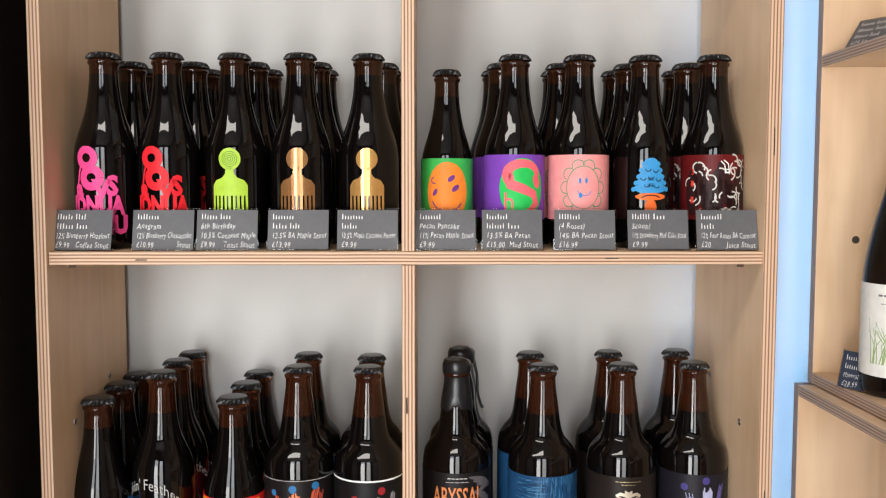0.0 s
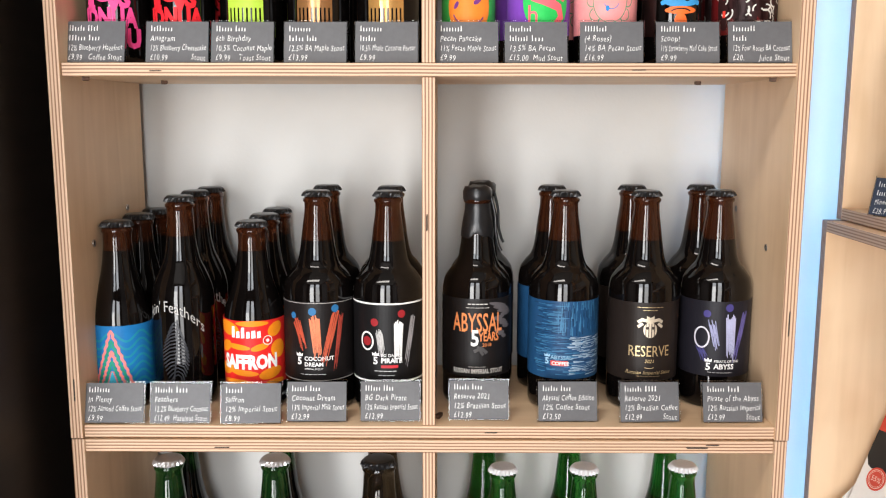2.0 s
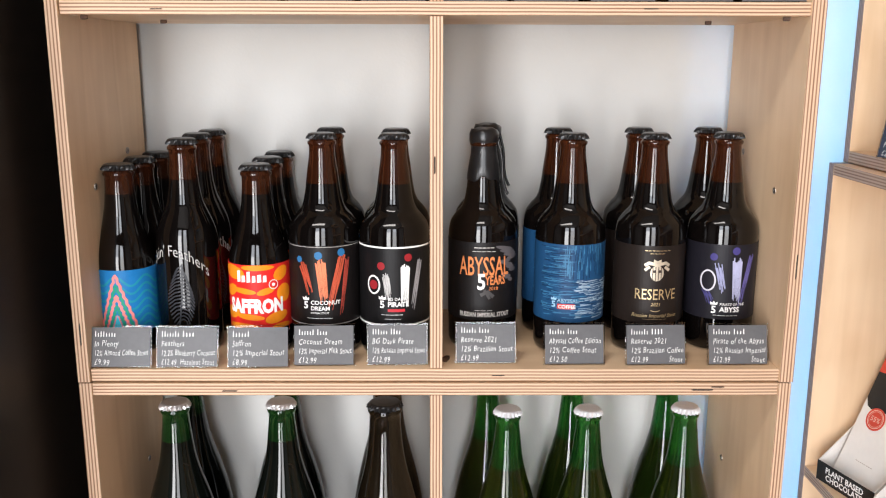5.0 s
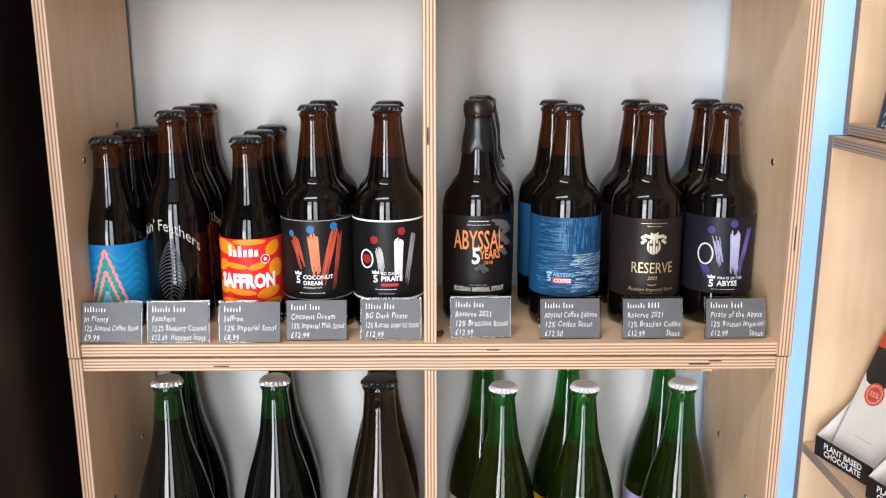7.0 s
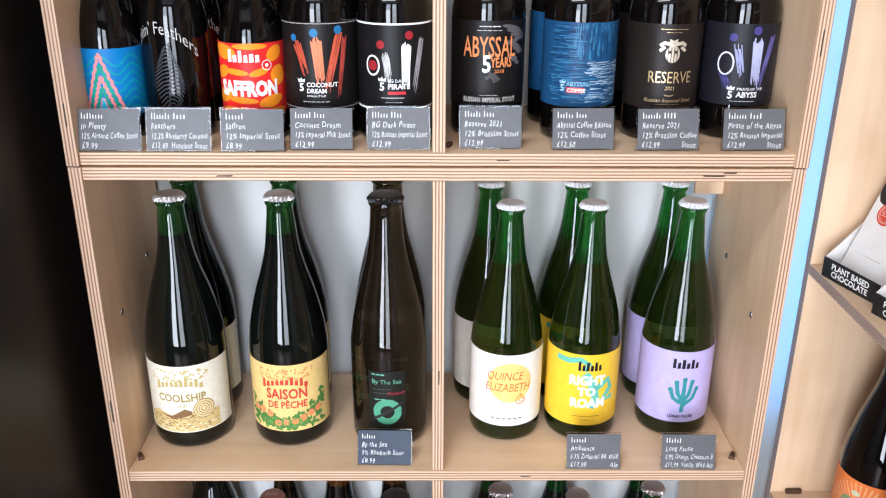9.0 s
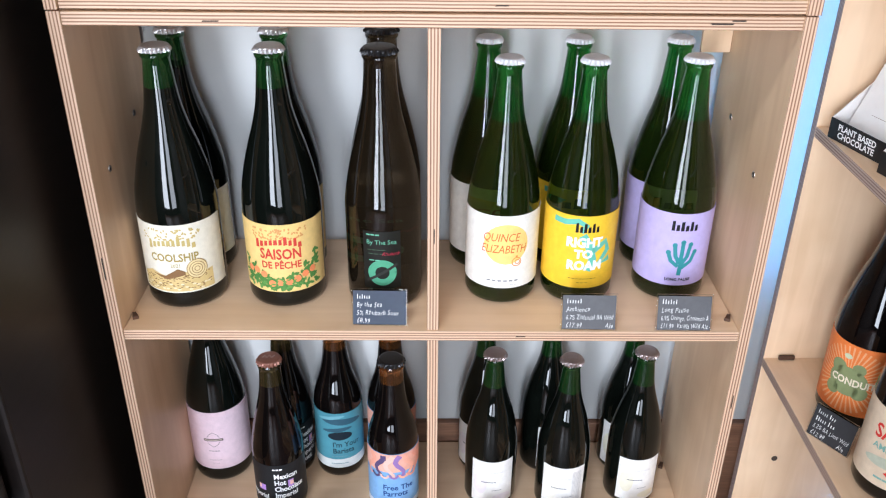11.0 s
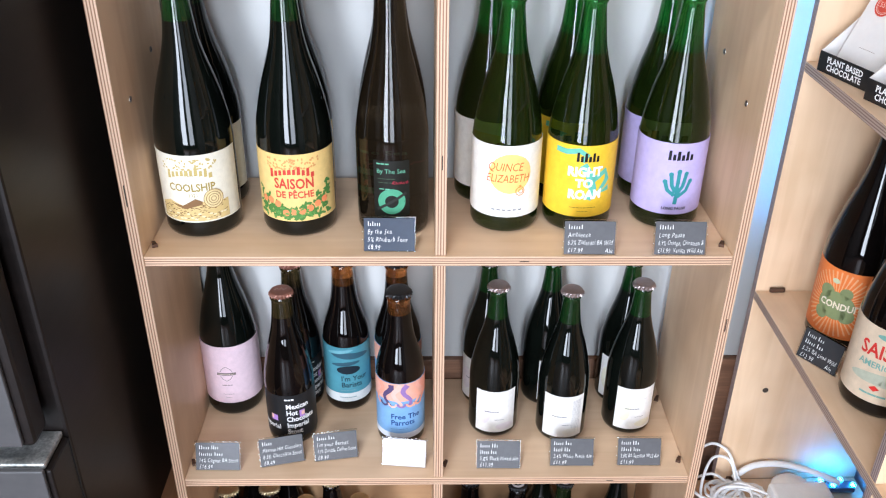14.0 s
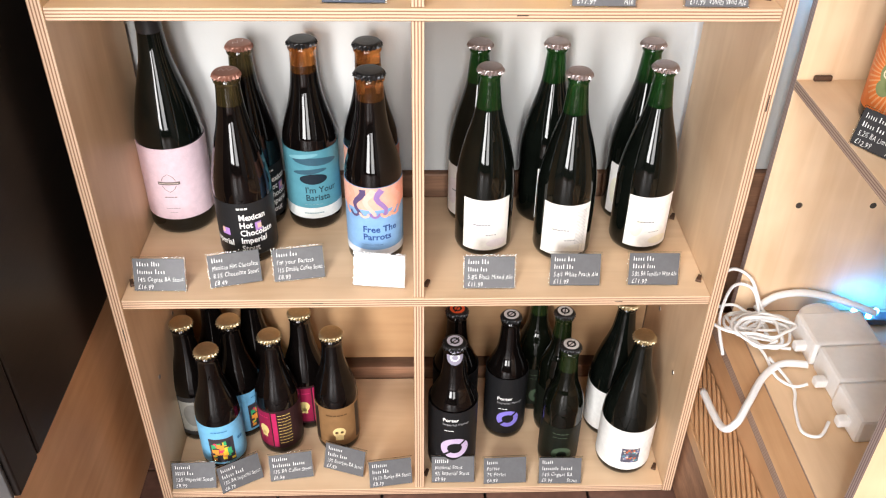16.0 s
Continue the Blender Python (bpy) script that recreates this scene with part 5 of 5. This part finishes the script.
b = bottle("dark green bottle with a dim printed label, white cap disc", "longneck", 0.0285, 0.224, (bottle_glass("dark_moss_glass", (0.003, 0.0038, 0.0022), 0.0, 0.03, 0.3), bottle_glass("moss_glass_clear", (0.02, 0.035, 0.010), 0.5)), CAP_BLACK, 0.82)
lab = paper(b, 0.014, 0.088, (0.007, 0.009, 0.006))
print_on(b, lab, (join(ring(0, 0.034, 0.011, 0.0075)), (0.05, 0.075, 0.045)), (join(bars(-0.004, 0.075, 0.024, 0.003, 4), bars(-0.004, 0.068, 0.022, 0.002, 3)), (0.08, 0.11, 0.07)))
part("cap_disc", disc(0, 0, 0.0105), ink(0.70, 0.70, 0.68), b, "printed cap top", (0, 0, 0.2231))
part("cap_mark", join(ring(0, 0, 0.0052, 0.0026), stroke([(-0.006, -0.006), (0.006, 0.006)], 0.0014)), ink(*BLACK), b, "dark ring on the cap", (0, 0, 0.2233))
stand(b, Z5, (0.2035, 0.060), (0.2050, 0.128, 30), (0.1780, 0.178, 12))
b = bottle("dark bottle with a wide plain white label, gold cap", "champagne", 0.0388, 0.240, (GREEN_DARK, GREEN_DARK), CAP_GOLD, 0.9, lip=0.0158)
lab = paper(b, 0.012, 0.0900, (0.82, 0.81, 0.78), 0.225)
cols = ((0.05, 0.05, 0.06), (0.20, 0.22, 0.40), (0.60, 0.15, 0.06), (0.10, 0.25, 0.30), (0.60, 0.56, 0.50))
print_on(b, lab, (rect(-0.013, 0.028, 0.013, 0.056), (0.10, 0.10, 0.14)), *[(join(*[disc(r.uniform(-0.011, 0.011), r.uniform(0.030, 0.054), r.uniform(0.001, 0.0024), r.uniform(0.001, 0.0024), 0, 7) for _ in range(9)]), c) for c in cols])
stand(b, Z5, (0.3005, 0.060, 0), (0.2925, 0.130, 20))

# ---- price cards ----
CARD = material("slate_grey_card", (0.098, 0.098, 0.104), 0.6, 0, 0.1, 40, coat=0.12)
CARD_BLUE = material("blue_grey_card", (0.02, 0.032, 0.06), 0.6, 0, 0.1, 40, coat=0.12)
CARD_BLACK = material("black_card", (0.022, 0.022, 0.024), 0.6, 0, 0.1, 40, coat=0.12)
# Card whitened by a reflection: the glare is put into its base colour.
CARD_GLARE = material("slate_card_with_glare", (0.62, 0.60, 0.62), 0.5, 0, 0.1, 40, coat=0.12)
for m in (CARD, CARD_BLUE, CARD_BLACK, CARD_GLARE):
    m.node_tree.nodes["Principled BSDF"].inputs["Coat Roughness"].default_value = 0.15
CW, CH = 0.0605, 0.0400


def price_card(place, lines, z, lean=14, stock=CARD, colour="slate grey", w=CW, h=CH, tip=0.0):
    """A written card in a clear holder, leaning back; lines: text, or a number for a row of bars that wide."""
    x, y, turn = place
    c = thing("price_card", colour + " price card with white writing in a clear holder", "price card", "price cards")
    tilt = pose(0, 0, 0, 90 - lean, 0, 0)
    part("card", box(w, h, 0.0006, 0, (0, h / 2 + 0.001, 0)), stock, c, at=tilt)
    plate = box(w + 0.003, h + 0.003, 0.0012, 0.0003, (0, h / 2 + 0.0015, -0.0011))
    part("holder", plate, ACRYLIC, c, "clear acrylic holder", tilt)
    foot = box(w * 0.8, 0.0010, 0.012, 0.0002, (0, 0.0008, -0.0075))
    part("holder_foot", foot, ACRYLIC, c, "clear acrylic foot", tilt)
    text, v = [], h - 0.0085
    for s in lines:
        if isinstance(s, float):
            for n_, (a, e) in enumerate(((0.0, 1.0),) if s < 0.024 else ((0.0, 0.55), (0.62, 1.0))):
                text.append(wordmark(-w / 2 + 0.004 + s * (a + e) / 2, v, s * (e - a), 0.0058, max(3, int(s * (e - a) / 0.0026)), int(1e4 * (x + v)) + n_, slim=0.45))
        else:
            right = s.startswith(">")
            s = s.lstrip(">")
            size = 0.0082
            bm = letters(s, size, 0, v, "RIGHT" if right else "LEFT", -0.00007, 0.18, spacing=1.12, squeeze=0.74)
            lo, hi = min(q.co.x for q in bm.verts), max(q.co.x for q in bm.verts)
            k = min(1.0, (w - 0.007) / (hi - lo))
            for q in bm.verts:
                q.co.x = (w / 2 - 0.003 if right else -w / 2 + 0.004) + k * q.co.x
                q.co.y += 0.0005 * math.sin(q.co.x * 330 + v * 900) + 0.0003 * math.sin(q.co.x * 900 + x * 50)
            text.append(bm)
            if right:
                v += 0.0001
        v -= 0.0095
    ob = part("writing", join(*text), CHALK if stock is not CARD_GLARE else ink(0.8, 0.8, 0.8), c, "white written lines")
    ob["kind"] = "stuff"
    ob.matrix_basis = tilt @ Matrix.Translation((0, 0.0, 0.0005))
    c.matrix_basis = pose(x, y, z + 0.0004, 0, 0, turn) @ pose(0, 0, 0, 0, tip, 0)
    return c


for place, lines in (
    ((-0.3240, 0.017, -4), [0.030, 0.032, "12% Blueberry Hazelnut", "£9.99   Coffee Stout"]),
    ((-0.2445, 0.020, 0), [0.022, "Anagram", "12% Blueberry Cheesecake", "£10.99            Stout"]),
    ((-0.1815, 0.022, 0), [0.030, "6th Birthday", "10.5% Coconut Maple", "£9.99    Toast Stout"]),
    ((-0.1105, 0.022, 0), [0.022, 0.028, "12.5% BA Maple Stout", "£13.99"]),
    ((-0.0410, 0.020, 0), [0.022, 0.016, "10.5% Maple Coconut Porter", "£9.99"]),
    ((0.0370, 0.020, 0), [0.022, "Pecan Pancake", "11% Pecan Maple Stout", "£9.99"]),
    ((0.1040, 0.020, 0), [0.022, 0.034, "13.5% BA Pecan", "£15.00  Mud Stout"]),
    ((0.1765, 0.018, -3), [0.022, "(4 Roses)", "14% BA Pecan Stout", "£16.99"]),
    ((0.2505, 0.019, -2), [0.034, "Scoop!", "11% Strawberry Mud Cake Stout", "£9.99"]),
    ((0.3185, 0.014, -2), [0.022, 0.014, "12% Four Roses BA Coconut", "£20.       Juice Stout"]),
):
    price_card(place, lines, Z1, 12)
for place, lines in (
    ((-0.3214, 0.007, 1), [0.022, "In Plenty", "12% Almond Coffee Stout", "£9.99"]),
    ((-0.2536, 0.007, 1), [0.034, "Feathers", "12.2% Blueberry Coconut", "£12.49  Hazelnut Stout"]),
    ((-0.1814, 0.007, 2), [0.018, "Saffron", "12% Imperial Stout", "£8.99"]),
    ((-0.1151, 0.013, 1), [0.030, "Coconut Dream", "13% Imperial Milk Stout", "£12.99"]),
    ((-0.0398, 0.015, 1), [0.030, "BG Dark Pirate", "12% Russian Imperial Stout", "£12.99"]),
    ((0.0514, 0.020, 0), [0.030, "Reserve 2021", "12% Brazilian Stout", "£12.99"]),
    ((0.1426, 0.016, 1), [0.030, "Abyssal Coffee Edition", "12% Coffee Stout", "£12.50"]),
    ((0.2267, 0.015, 2), [0.034, "Reserve 2021", "12% Brazilian Coffee", "£12.99           Stout"]),
    ((0.3115, 0.015, 1), [0.034, "Pirate of the Abyss", "12% Russian Imperial", "£12.99           Stout"]),
):
    price_card(place, lines, Z2, 14)
for place, lines in (
    ((-0.0608, 0.014, -1), [0.016, "By the Sea", "5% Rhubarb Sour", "£8.99"]),
    ((0.1772, 0.006, -1), [0.018, "Ambience", "6.7% Zinfandel BA Wild", "£17.99             Ale"]),
    ((0.2854, 0.005, -1), [0.018, "Long Pause", "6.9% Orange, Cinnamon &", "£11.99  Vanilla Wild Ale"]),
):
    price_card(place, lines, Z3, 16, CARD_BLUE if place[0] < 0 else CARD)
for place, lines, stock in (
    ((-0.3071, 0.020, -1), [0.028, 0.034, "14% Cognac BA Stout", "£16.99"], CARD),
    ((-0.2182, 0.031, 13), [0.014, "Mexican Hot Chocolate", "8.5% Chocolate Stout", "£8.49"], CARD),
    ((-0.1436, 0.040, 9), [0.026, "I'm your Barista", "11% Double Coffee Stout", "£8.99"], CARD),
    ((-0.0481, 0.025, -6), [0.026, "Free the Parrots", "13.2% Coconut Stout", "£8.99"], CARD_GLARE),
    ((0.0847, 0.020, -1), [0.026, 0.024, "5.8% Black Mixed Ale", "£11.99"], CARD),
    ((0.1888, 0.024, -1), [0.026, 0.024, "5.6% White Peach Ale", "£11.99"], CARD),
    ((0.2842, 0.024, -1), [0.026, 0.028, "5.8% BA Semillon Wild Ale", "£11.99"], CARD),
):
    price_card(place, lines, Z4, 20, stock, "glare-painted slate" if stock is CARD_GLARE else "slate grey")
for place, lines in (
    ((-0.3180, 0.008, 1), [0.022, 0.026, "13% Imperial Stout", "£8.99"]),
    ((-0.2501, 0.012, 28), [0.022, 0.032, "13% BA Imperial Stout", "£6.79"]),
    ((-0.1822, 0.022, 8), [0.022, 0.046, "13% BA Coffee Stout", "£6.99"]),
    ((-0.1101, 0.033, -18), [0.022, 0.030, "15% Bourbon BA Stout", "£7.99"]),
    ((-0.0399, 0.008, 8), [0.022, 0.024, "14.1% Barley BA Stout", "£8.79"]),
    ((0.0481, 0.012, 0), [0.020, "Imperial Stout", "9% Imperial Stout", "£9.99"]),
    ((0.1226, 0.009, 2), [0.016, "Porter", "7% Porter", "£6.99"]),
    ((0.2010, 0.007, -1), [0.016, 0.044, "14% Cognac BA", "£9.99          Stout"]),
):
    price_card(place, lines, Z5, 22)

# ---- what stands on the second shelf unit ----
SIDE_GROUP = "things on the second shelf unit"
price_card((0.4724, -0.0187, -56), [0.024, 0.026, "5.2% BA Lime Wild", "£12.99        Ale"], 0.572, 14, CARD_BLACK, "black", 0.054, 0.040)
price_card((0.4776, 0.060, -62), [0.030, 0.034, "Mineral + Elegant", "£28.99"], 1.2985, 14, CARD_BLUE, "dark blue", 0.050, 0.040)
price_card((0.4973, 0.1015, -60), [0.030, 0.034, 0.03, "£24.99"], 1.667, 40, CARD, "slate grey", 0.060, 0.045)

b = bottle("tall dark bottle with an orange sunburst label, gold cap", "champagne", 0.0440, 0.305, (AMBER_BODY, AMBER_BODY), CAP_GOLD, 0.9, lip=0.0158, group=SIDE_GROUP)
lab = paper(b, 0.018, 0.115, (0.82, 0.22, 0.05), 0.19)
rays = [poly([(0, 0.066), (0.046 * math.cos(a), 0.066 + 0.046 * math.sin(a)), (0.046 * math.cos(a + 0.05), 0.066 + 0.046 * math.sin(a + 0.05))]) for a in [i * 2 * math.pi / 44 for i in range(44)]]
print_on(b, lab, (join(*rays), (0.86, 0.42, 0.20)), (join(disc(0, 0.064, 0.024, 0.020), disc(-0.014, 0.080, 0.010), disc(0.016, 0.052, 0.010), disc(0.010, 0.084, 0.008), disc(-0.016, 0.048, 0.009)), (0.25, 0.29, 0.13)), (letters("CONDUIT", 0.0135, 0.006, 0.060, bold=0.0004, squeeze=0.85), (0.84, 0.74, 0.56)), (join(disc(-0.006, 0.098, 0.005, 0.0035)), (0.60, 0.62, 0.40)))
b.matrix_basis = pose(0.5325, 0.0518, 0.5723, 0, 0, -47)
b = bottle("tall dark bottle with a cream label and red lettering", "champagne", 0.0440, 0.305, (AMBER_BODY, AMBER_BODY), CAP_GOLD, 0.9, lip=0.0158, group=SIDE_GROUP)
lab = paper(b, 0.020, 0.118, (0.72, 0.58, 0.42), 0.19)
print_on(b, lab, (letters("SAISON", 0.025, 0.006, 0.080, bold=0.0006, squeeze=0.78), (0.62, 0.04, 0.03)), (join(letters("AMERICAINE", 0.0115, 0.004, 0.066, bold=0.0002, squeeze=0.9), disc(0, 0.108, 0.012, 0.0035), bars(0.0, 0.028, 0.030, 0.006, 3, 0.1)), (0.22, 0.42, 0.36)), (join(disc(0, 0.053, 0.032, 0.007, 6), disc(0.012, 0.048, 0.02, 0.004)), (0.50, 0.52, 0.40)), (poly([(-0.006, 0.040), (0, 0.036), (0.006, 0.040), (0, 0.044)]), (0.68, 0.04, 0.03)))
b.matrix_basis = pose(0.5230, -0.080, 0.5723, 0, 0, -40)
b = bottle("dark wine bottle with a white label of green grass strokes", "champagne", 0.0400, 0.300, (AMBER_BODY, AMBER_BODY), CAP_BLACK, 0.9, group=SIDE_GROUP)
lab = paper(b, 0.022, 0.118, (0.78, 0.78, 0.74), 0.17)
r = random.Random(21)
print_on(b, lab, (join(*[stroke([(u, 0.035), (u + r.uniform(-0.006, 0.006), 0.055), (u + r.uniform(-0.016, 0.016), 0.068 + r.uniform(0, 0.014))], 0.0012, 0.4) for u in [r.uniform(-0.030, 0.030) for _ in range(26)]]), (0.30, 0.42, 0.16)), (join(bars(0, 0.104, 0.046, 0.005, 8, 0.4), bars(0, 0.097, 0.040, 0.002, 9, 0.4)), (0.20, 0.19, 0.18)))
b.matrix_basis = pose(0.518, 0.052, 1.2988, 0, 0, -30)


CARTON_WHITE = material("matt_white_carton", (0.80, 0.76, 0.72), 0.55, 0, 0.03, 30)
CARTON_BLACK = material("matt_black_carton", (0.012, 0.012, 0.012), 0.5, 0, 0.1, 30)
CARTON_RED = material("red_carton_print", (0.62, 0.06, 0.03), 0.5, 0, 0.1, 30)


def chocolate_display(m):
    """A low display tray with a black front and slanted white sides, holding leaning chocolate bars. Its front faces -y."""
    d = thing("chocolate_display", "white display tray with a black lettered front, holding chocolate bars", "display box", "chocolate displays", m)
    w, dp, lip = 0.088, 0.075, 0.024
    part("front_lip", box(w, 0.0015, lip, 0.0003, (0, -0.0008, lip / 2)), CARTON_BLACK, d, "black front lip")
    t = letters("PLANT BASED\nCHOCOLATE", 0.0100, 0, 0.0135, bold=0.00025, squeeze=0.95, line=0.9)
    ob = part("lettering", t, ink(0.85, 0.85, 0.83), d, "white capital lettering", pose(0, -0.0018, 0, 90))
    part("base", box(w, dp, 0.0015, 0, (0, dp / 2, 0.001)), CARTON_WHITE, d)
    for s in (-1, 1):
        bm = bmesh.new()
        vs = [(0.0, lip), (0.0, 0.0), (dp, 0.0), (dp, 0.085)]
        a = [bm.verts.new((s * w / 2 - s * 0.0014, y, z)) for y, z in vs]
        c = [bm.verts.new((s * w / 2, y, z)) for y, z in vs]
        bm.faces.new(a)
        bm.faces.new(c)
        for i in range(4):
            bm.faces.new((a[i], a[(i + 1) % 4], c[(i + 1) % 4], c[i]))
        bmesh.ops.recalc_face_normals(bm, faces=bm.faces[:])
        part("side_wall", bm, CARTON_WHITE, d)
    part("back_wall", box(w, 0.0015, 0.085, 0, (0, dp + 0.001, 0.043)), CARTON_WHITE, d)
    return d


def chocolate_bar(m):
    """A flat carton bar, white below and black and red above, standing on its short edge."""
    c = thing("chocolate_bar", "white chocolate bar carton with black top and red seal", "chocolate bar", "chocolate bars", m)
    w, h, t = 0.074, 0.158, 0.009
    part("carton", box(w, t, h, 0.0008, (0, 0, h / 2)), CARTON_WHITE, c)
    r = random.Random(4)
    edge = [(-w / 2 + 0.0005, h - 0.055)] + [(-w / 2 + w * k / 12, h - 0.060 + r.uniform(-0.008, 0.008)) for k in range(1, 12)] + [(w / 2 - 0.0005, h - 0.062)]
    part("dark_print", poly(edge + [(w / 2 - 0.0005, h - 0.018), (-w / 2 + 0.0005, h - 0.022)]), CARTON_BLACK, c, "black painted splash", pose(0, -t / 2 - 0.0003, 0, 90))
    part("red_print", poly([(-w / 2 + 0.0005, h - 0.022), (w / 2 - 0.0005, h - 0.018), (w / 2 - 0.0005, h - 0.001), (-w / 2 + 0.0005, h - 0.001)]), CARTON_RED, c, "red printed top", pose(0, -t / 2 - 0.0003, 0, 90))
    part("seal", join(disc(-0.012, h - 0.075, 0.0135, n=32)), CARTON_RED, c, "round red seal", pose(0, -t / 2 - 0.0005, 0, 90))
    part("seal_print", join(letters("55%", 0.0085, -0.012, h - 0.078), ring(-0.012, h - 0.075, 0.0108, 0.0007), ring(-0.012, h - 0.075, 0.0092, 0.0004)), ink(0.82, 0.62, 0.52), c, "pale figures on the seal", pose(0, -t / 2 - 0.0007, 0, 90))
    part("small_print", bars(0.0, 0.030, 0.026, 0.0018, 8, 0.4), ink(0.45, 0.38, 0.32), c, "small brown print", pose(0, -t / 2 - 0.0005, 0, 90))
    return c


for x, y in ((0.470, 0.083), (0.482, -0.0187)):
    m = pose(x, y, 0.9103, 0, 0, -73)
    chocolate_display(m)
    for k in range(3):
        chocolate_bar(m @ pose(0.002 * k, 0.016 + 0.015 * k, 0.004, -24, 0, 1.5 * k - 1))

# ---- cables and power strip in the lowest shelf of the second unit ----
PLASTIC = material("white_plastic", (0.86, 0.85, 0.84), 0.35, 0, 0.04, 20)
DARKLED = material("dark_controller_plastic", (0.06, 0.06, 0.07), 0.4)
strip_box = thing("power_strip", "white plastic power strip with three stepped blocks", "power strip")
ZB = 0.2063
STRIP = pose(0.5720, 0.012, ZB, 0, 0, 2)
for k in range(3):
    part("socket_block", box(0.092, 0.0665, 0.038, 0.005, (0.004 * (k % 2), 0.066 - 0.068 * k, 0.0195)), PLASTIC, strip_box, at=STRIP)
    part("socket_plug", box(0.016, 0.013, 0.012, 0.003, (-0.053, 0.056 - 0.068 * k, 0.016)), PLASTIC, strip_box, "small white plug", at=STRIP)
part("end_cap", lathe([(0, 0), (0.030, 0), (0.033, 0.004), (0.033, 0.030), (0.028, 0.036), (0, 0.037)], 28), PLASTIC, strip_box, at=STRIP @ pose(-0.008, 0.092, 0), smooth=True)


def cable(points, radius, label):
    return tagged(part("cable", tube(points, radius, 10, 8), PLASTIC, smooth=True), label, "cable", "loose cables")


cable([(0.6423, 0.1171, ZB + 0.028), (0.5957, 0.1409, ZB + 0.034), (0.5491, 0.1492, ZB + 0.040), (0.5076, 0.1471, ZB + 0.036), (0.4786, 0.1378, ZB + 0.020)], 0.0052, "thick white power cable arching over the shelf board")
cable([(0.5180, 0.0331, ZB + 0.012), (0.4869, 0.0394, ZB + 0.008), (0.4538, 0.0166, ZB + 0.008), (0.4196, -0.0280, ZB + 0.004), (0.3978, -0.0539, ZB - 0.004), (0.3854, -0.0435, ZB - 0.020), (0.3833, 0.0290, ZB - 0.03)], 0.0050, "thick white cable hanging over the wooden plinth")
r = random.Random(17)
for k in range(9):
    cx, cy = 0.462 + 0.022 * r.uniform(-1, 1), 0.0975 + 0.024 * r.uniform(-1, 1)
    a0, pts = r.uniform(0, 6.28), []
    rx, ry = r.uniform(0.022, 0.042), r.uniform(0.020, 0.036)
    for i in range(13):
        a = a0 + i * 0.72
        pts.append((cx + rx * math.cos(a) + r.uniform(-0.006, 0.006), cy + ry * math.sin(a) * 0.9 + r.uniform(-0.005, 0.005), ZB + 0.006 + 0.0026 * k + 0.008 * abs(math.sin(a * 0.5 + k))))
    cable(pts, 0.0021, "thin white cable lying in tangled loops")
cable([(0.4123, 0.0601, ZB + 0.006), (0.4165, 0.1067, ZB + 0.030), (0.4403, 0.1430, ZB + 0.058), (0.4714, 0.1450, ZB + 0.050), (0.4786, 0.1119, ZB + 0.020), (0.4869, 0.0756, ZB + 0.010), (0.5035, 0.0601, ZB + 0.016)], 0.0023, "thin white cable standing up in a loop")
cable([(0.3999, 0.0912, ZB + 0.010), (0.4092, 0.1378, ZB + 0.060), (0.4351, 0.1512, ZB + 0.082), (0.4662, 0.1502, ZB + 0.066), (0.4828, 0.1326, ZB + 0.030), (0.4973, 0.1171, ZB + 0.012)], 0.0023, "thin white cable standing up in a loop")
cable([(0.5035, -0.0042, ZB + 0.014), (0.4869, -0.0021, ZB + 0.008), (0.4714, 0.0186, ZB + 0.006), (0.4683, 0.0601, ZB + 0.008), (0.4558, 0.0912, ZB + 0.012)], 0.0021, "thin white cable running to a plug")
cable([(0.5056, -0.0694, ZB + 0.014), (0.4890, -0.0870, ZB + 0.008), (0.4724, -0.0746, ZB + 0.004), (0.4786, -0.0332, ZB + 0.004), (0.4869, -0.0021, ZB + 0.006), (0.4714, 0.0497, ZB + 0.010)], 0.0021, "thin white cable curling to a plug")
ctrl = thing("light_controller", "small dark controller with glowing blue lights", "controller")
part("case", box(0.060, 0.018, 0.010, 0.002, (0.642, 0.1274, ZB + 0.010)), DARKLED, ctrl)
for k in range(4):
    part("led", lathe([(0, 0), (0.004, 0), (0.0035, 0.003), (0, 0.004)], 12), LAMP, ctrl, "glowing blue light", (0.6216 + 0.016 * k, 0.1367 - 0.012 * (k % 2), ZB + 0.0155))
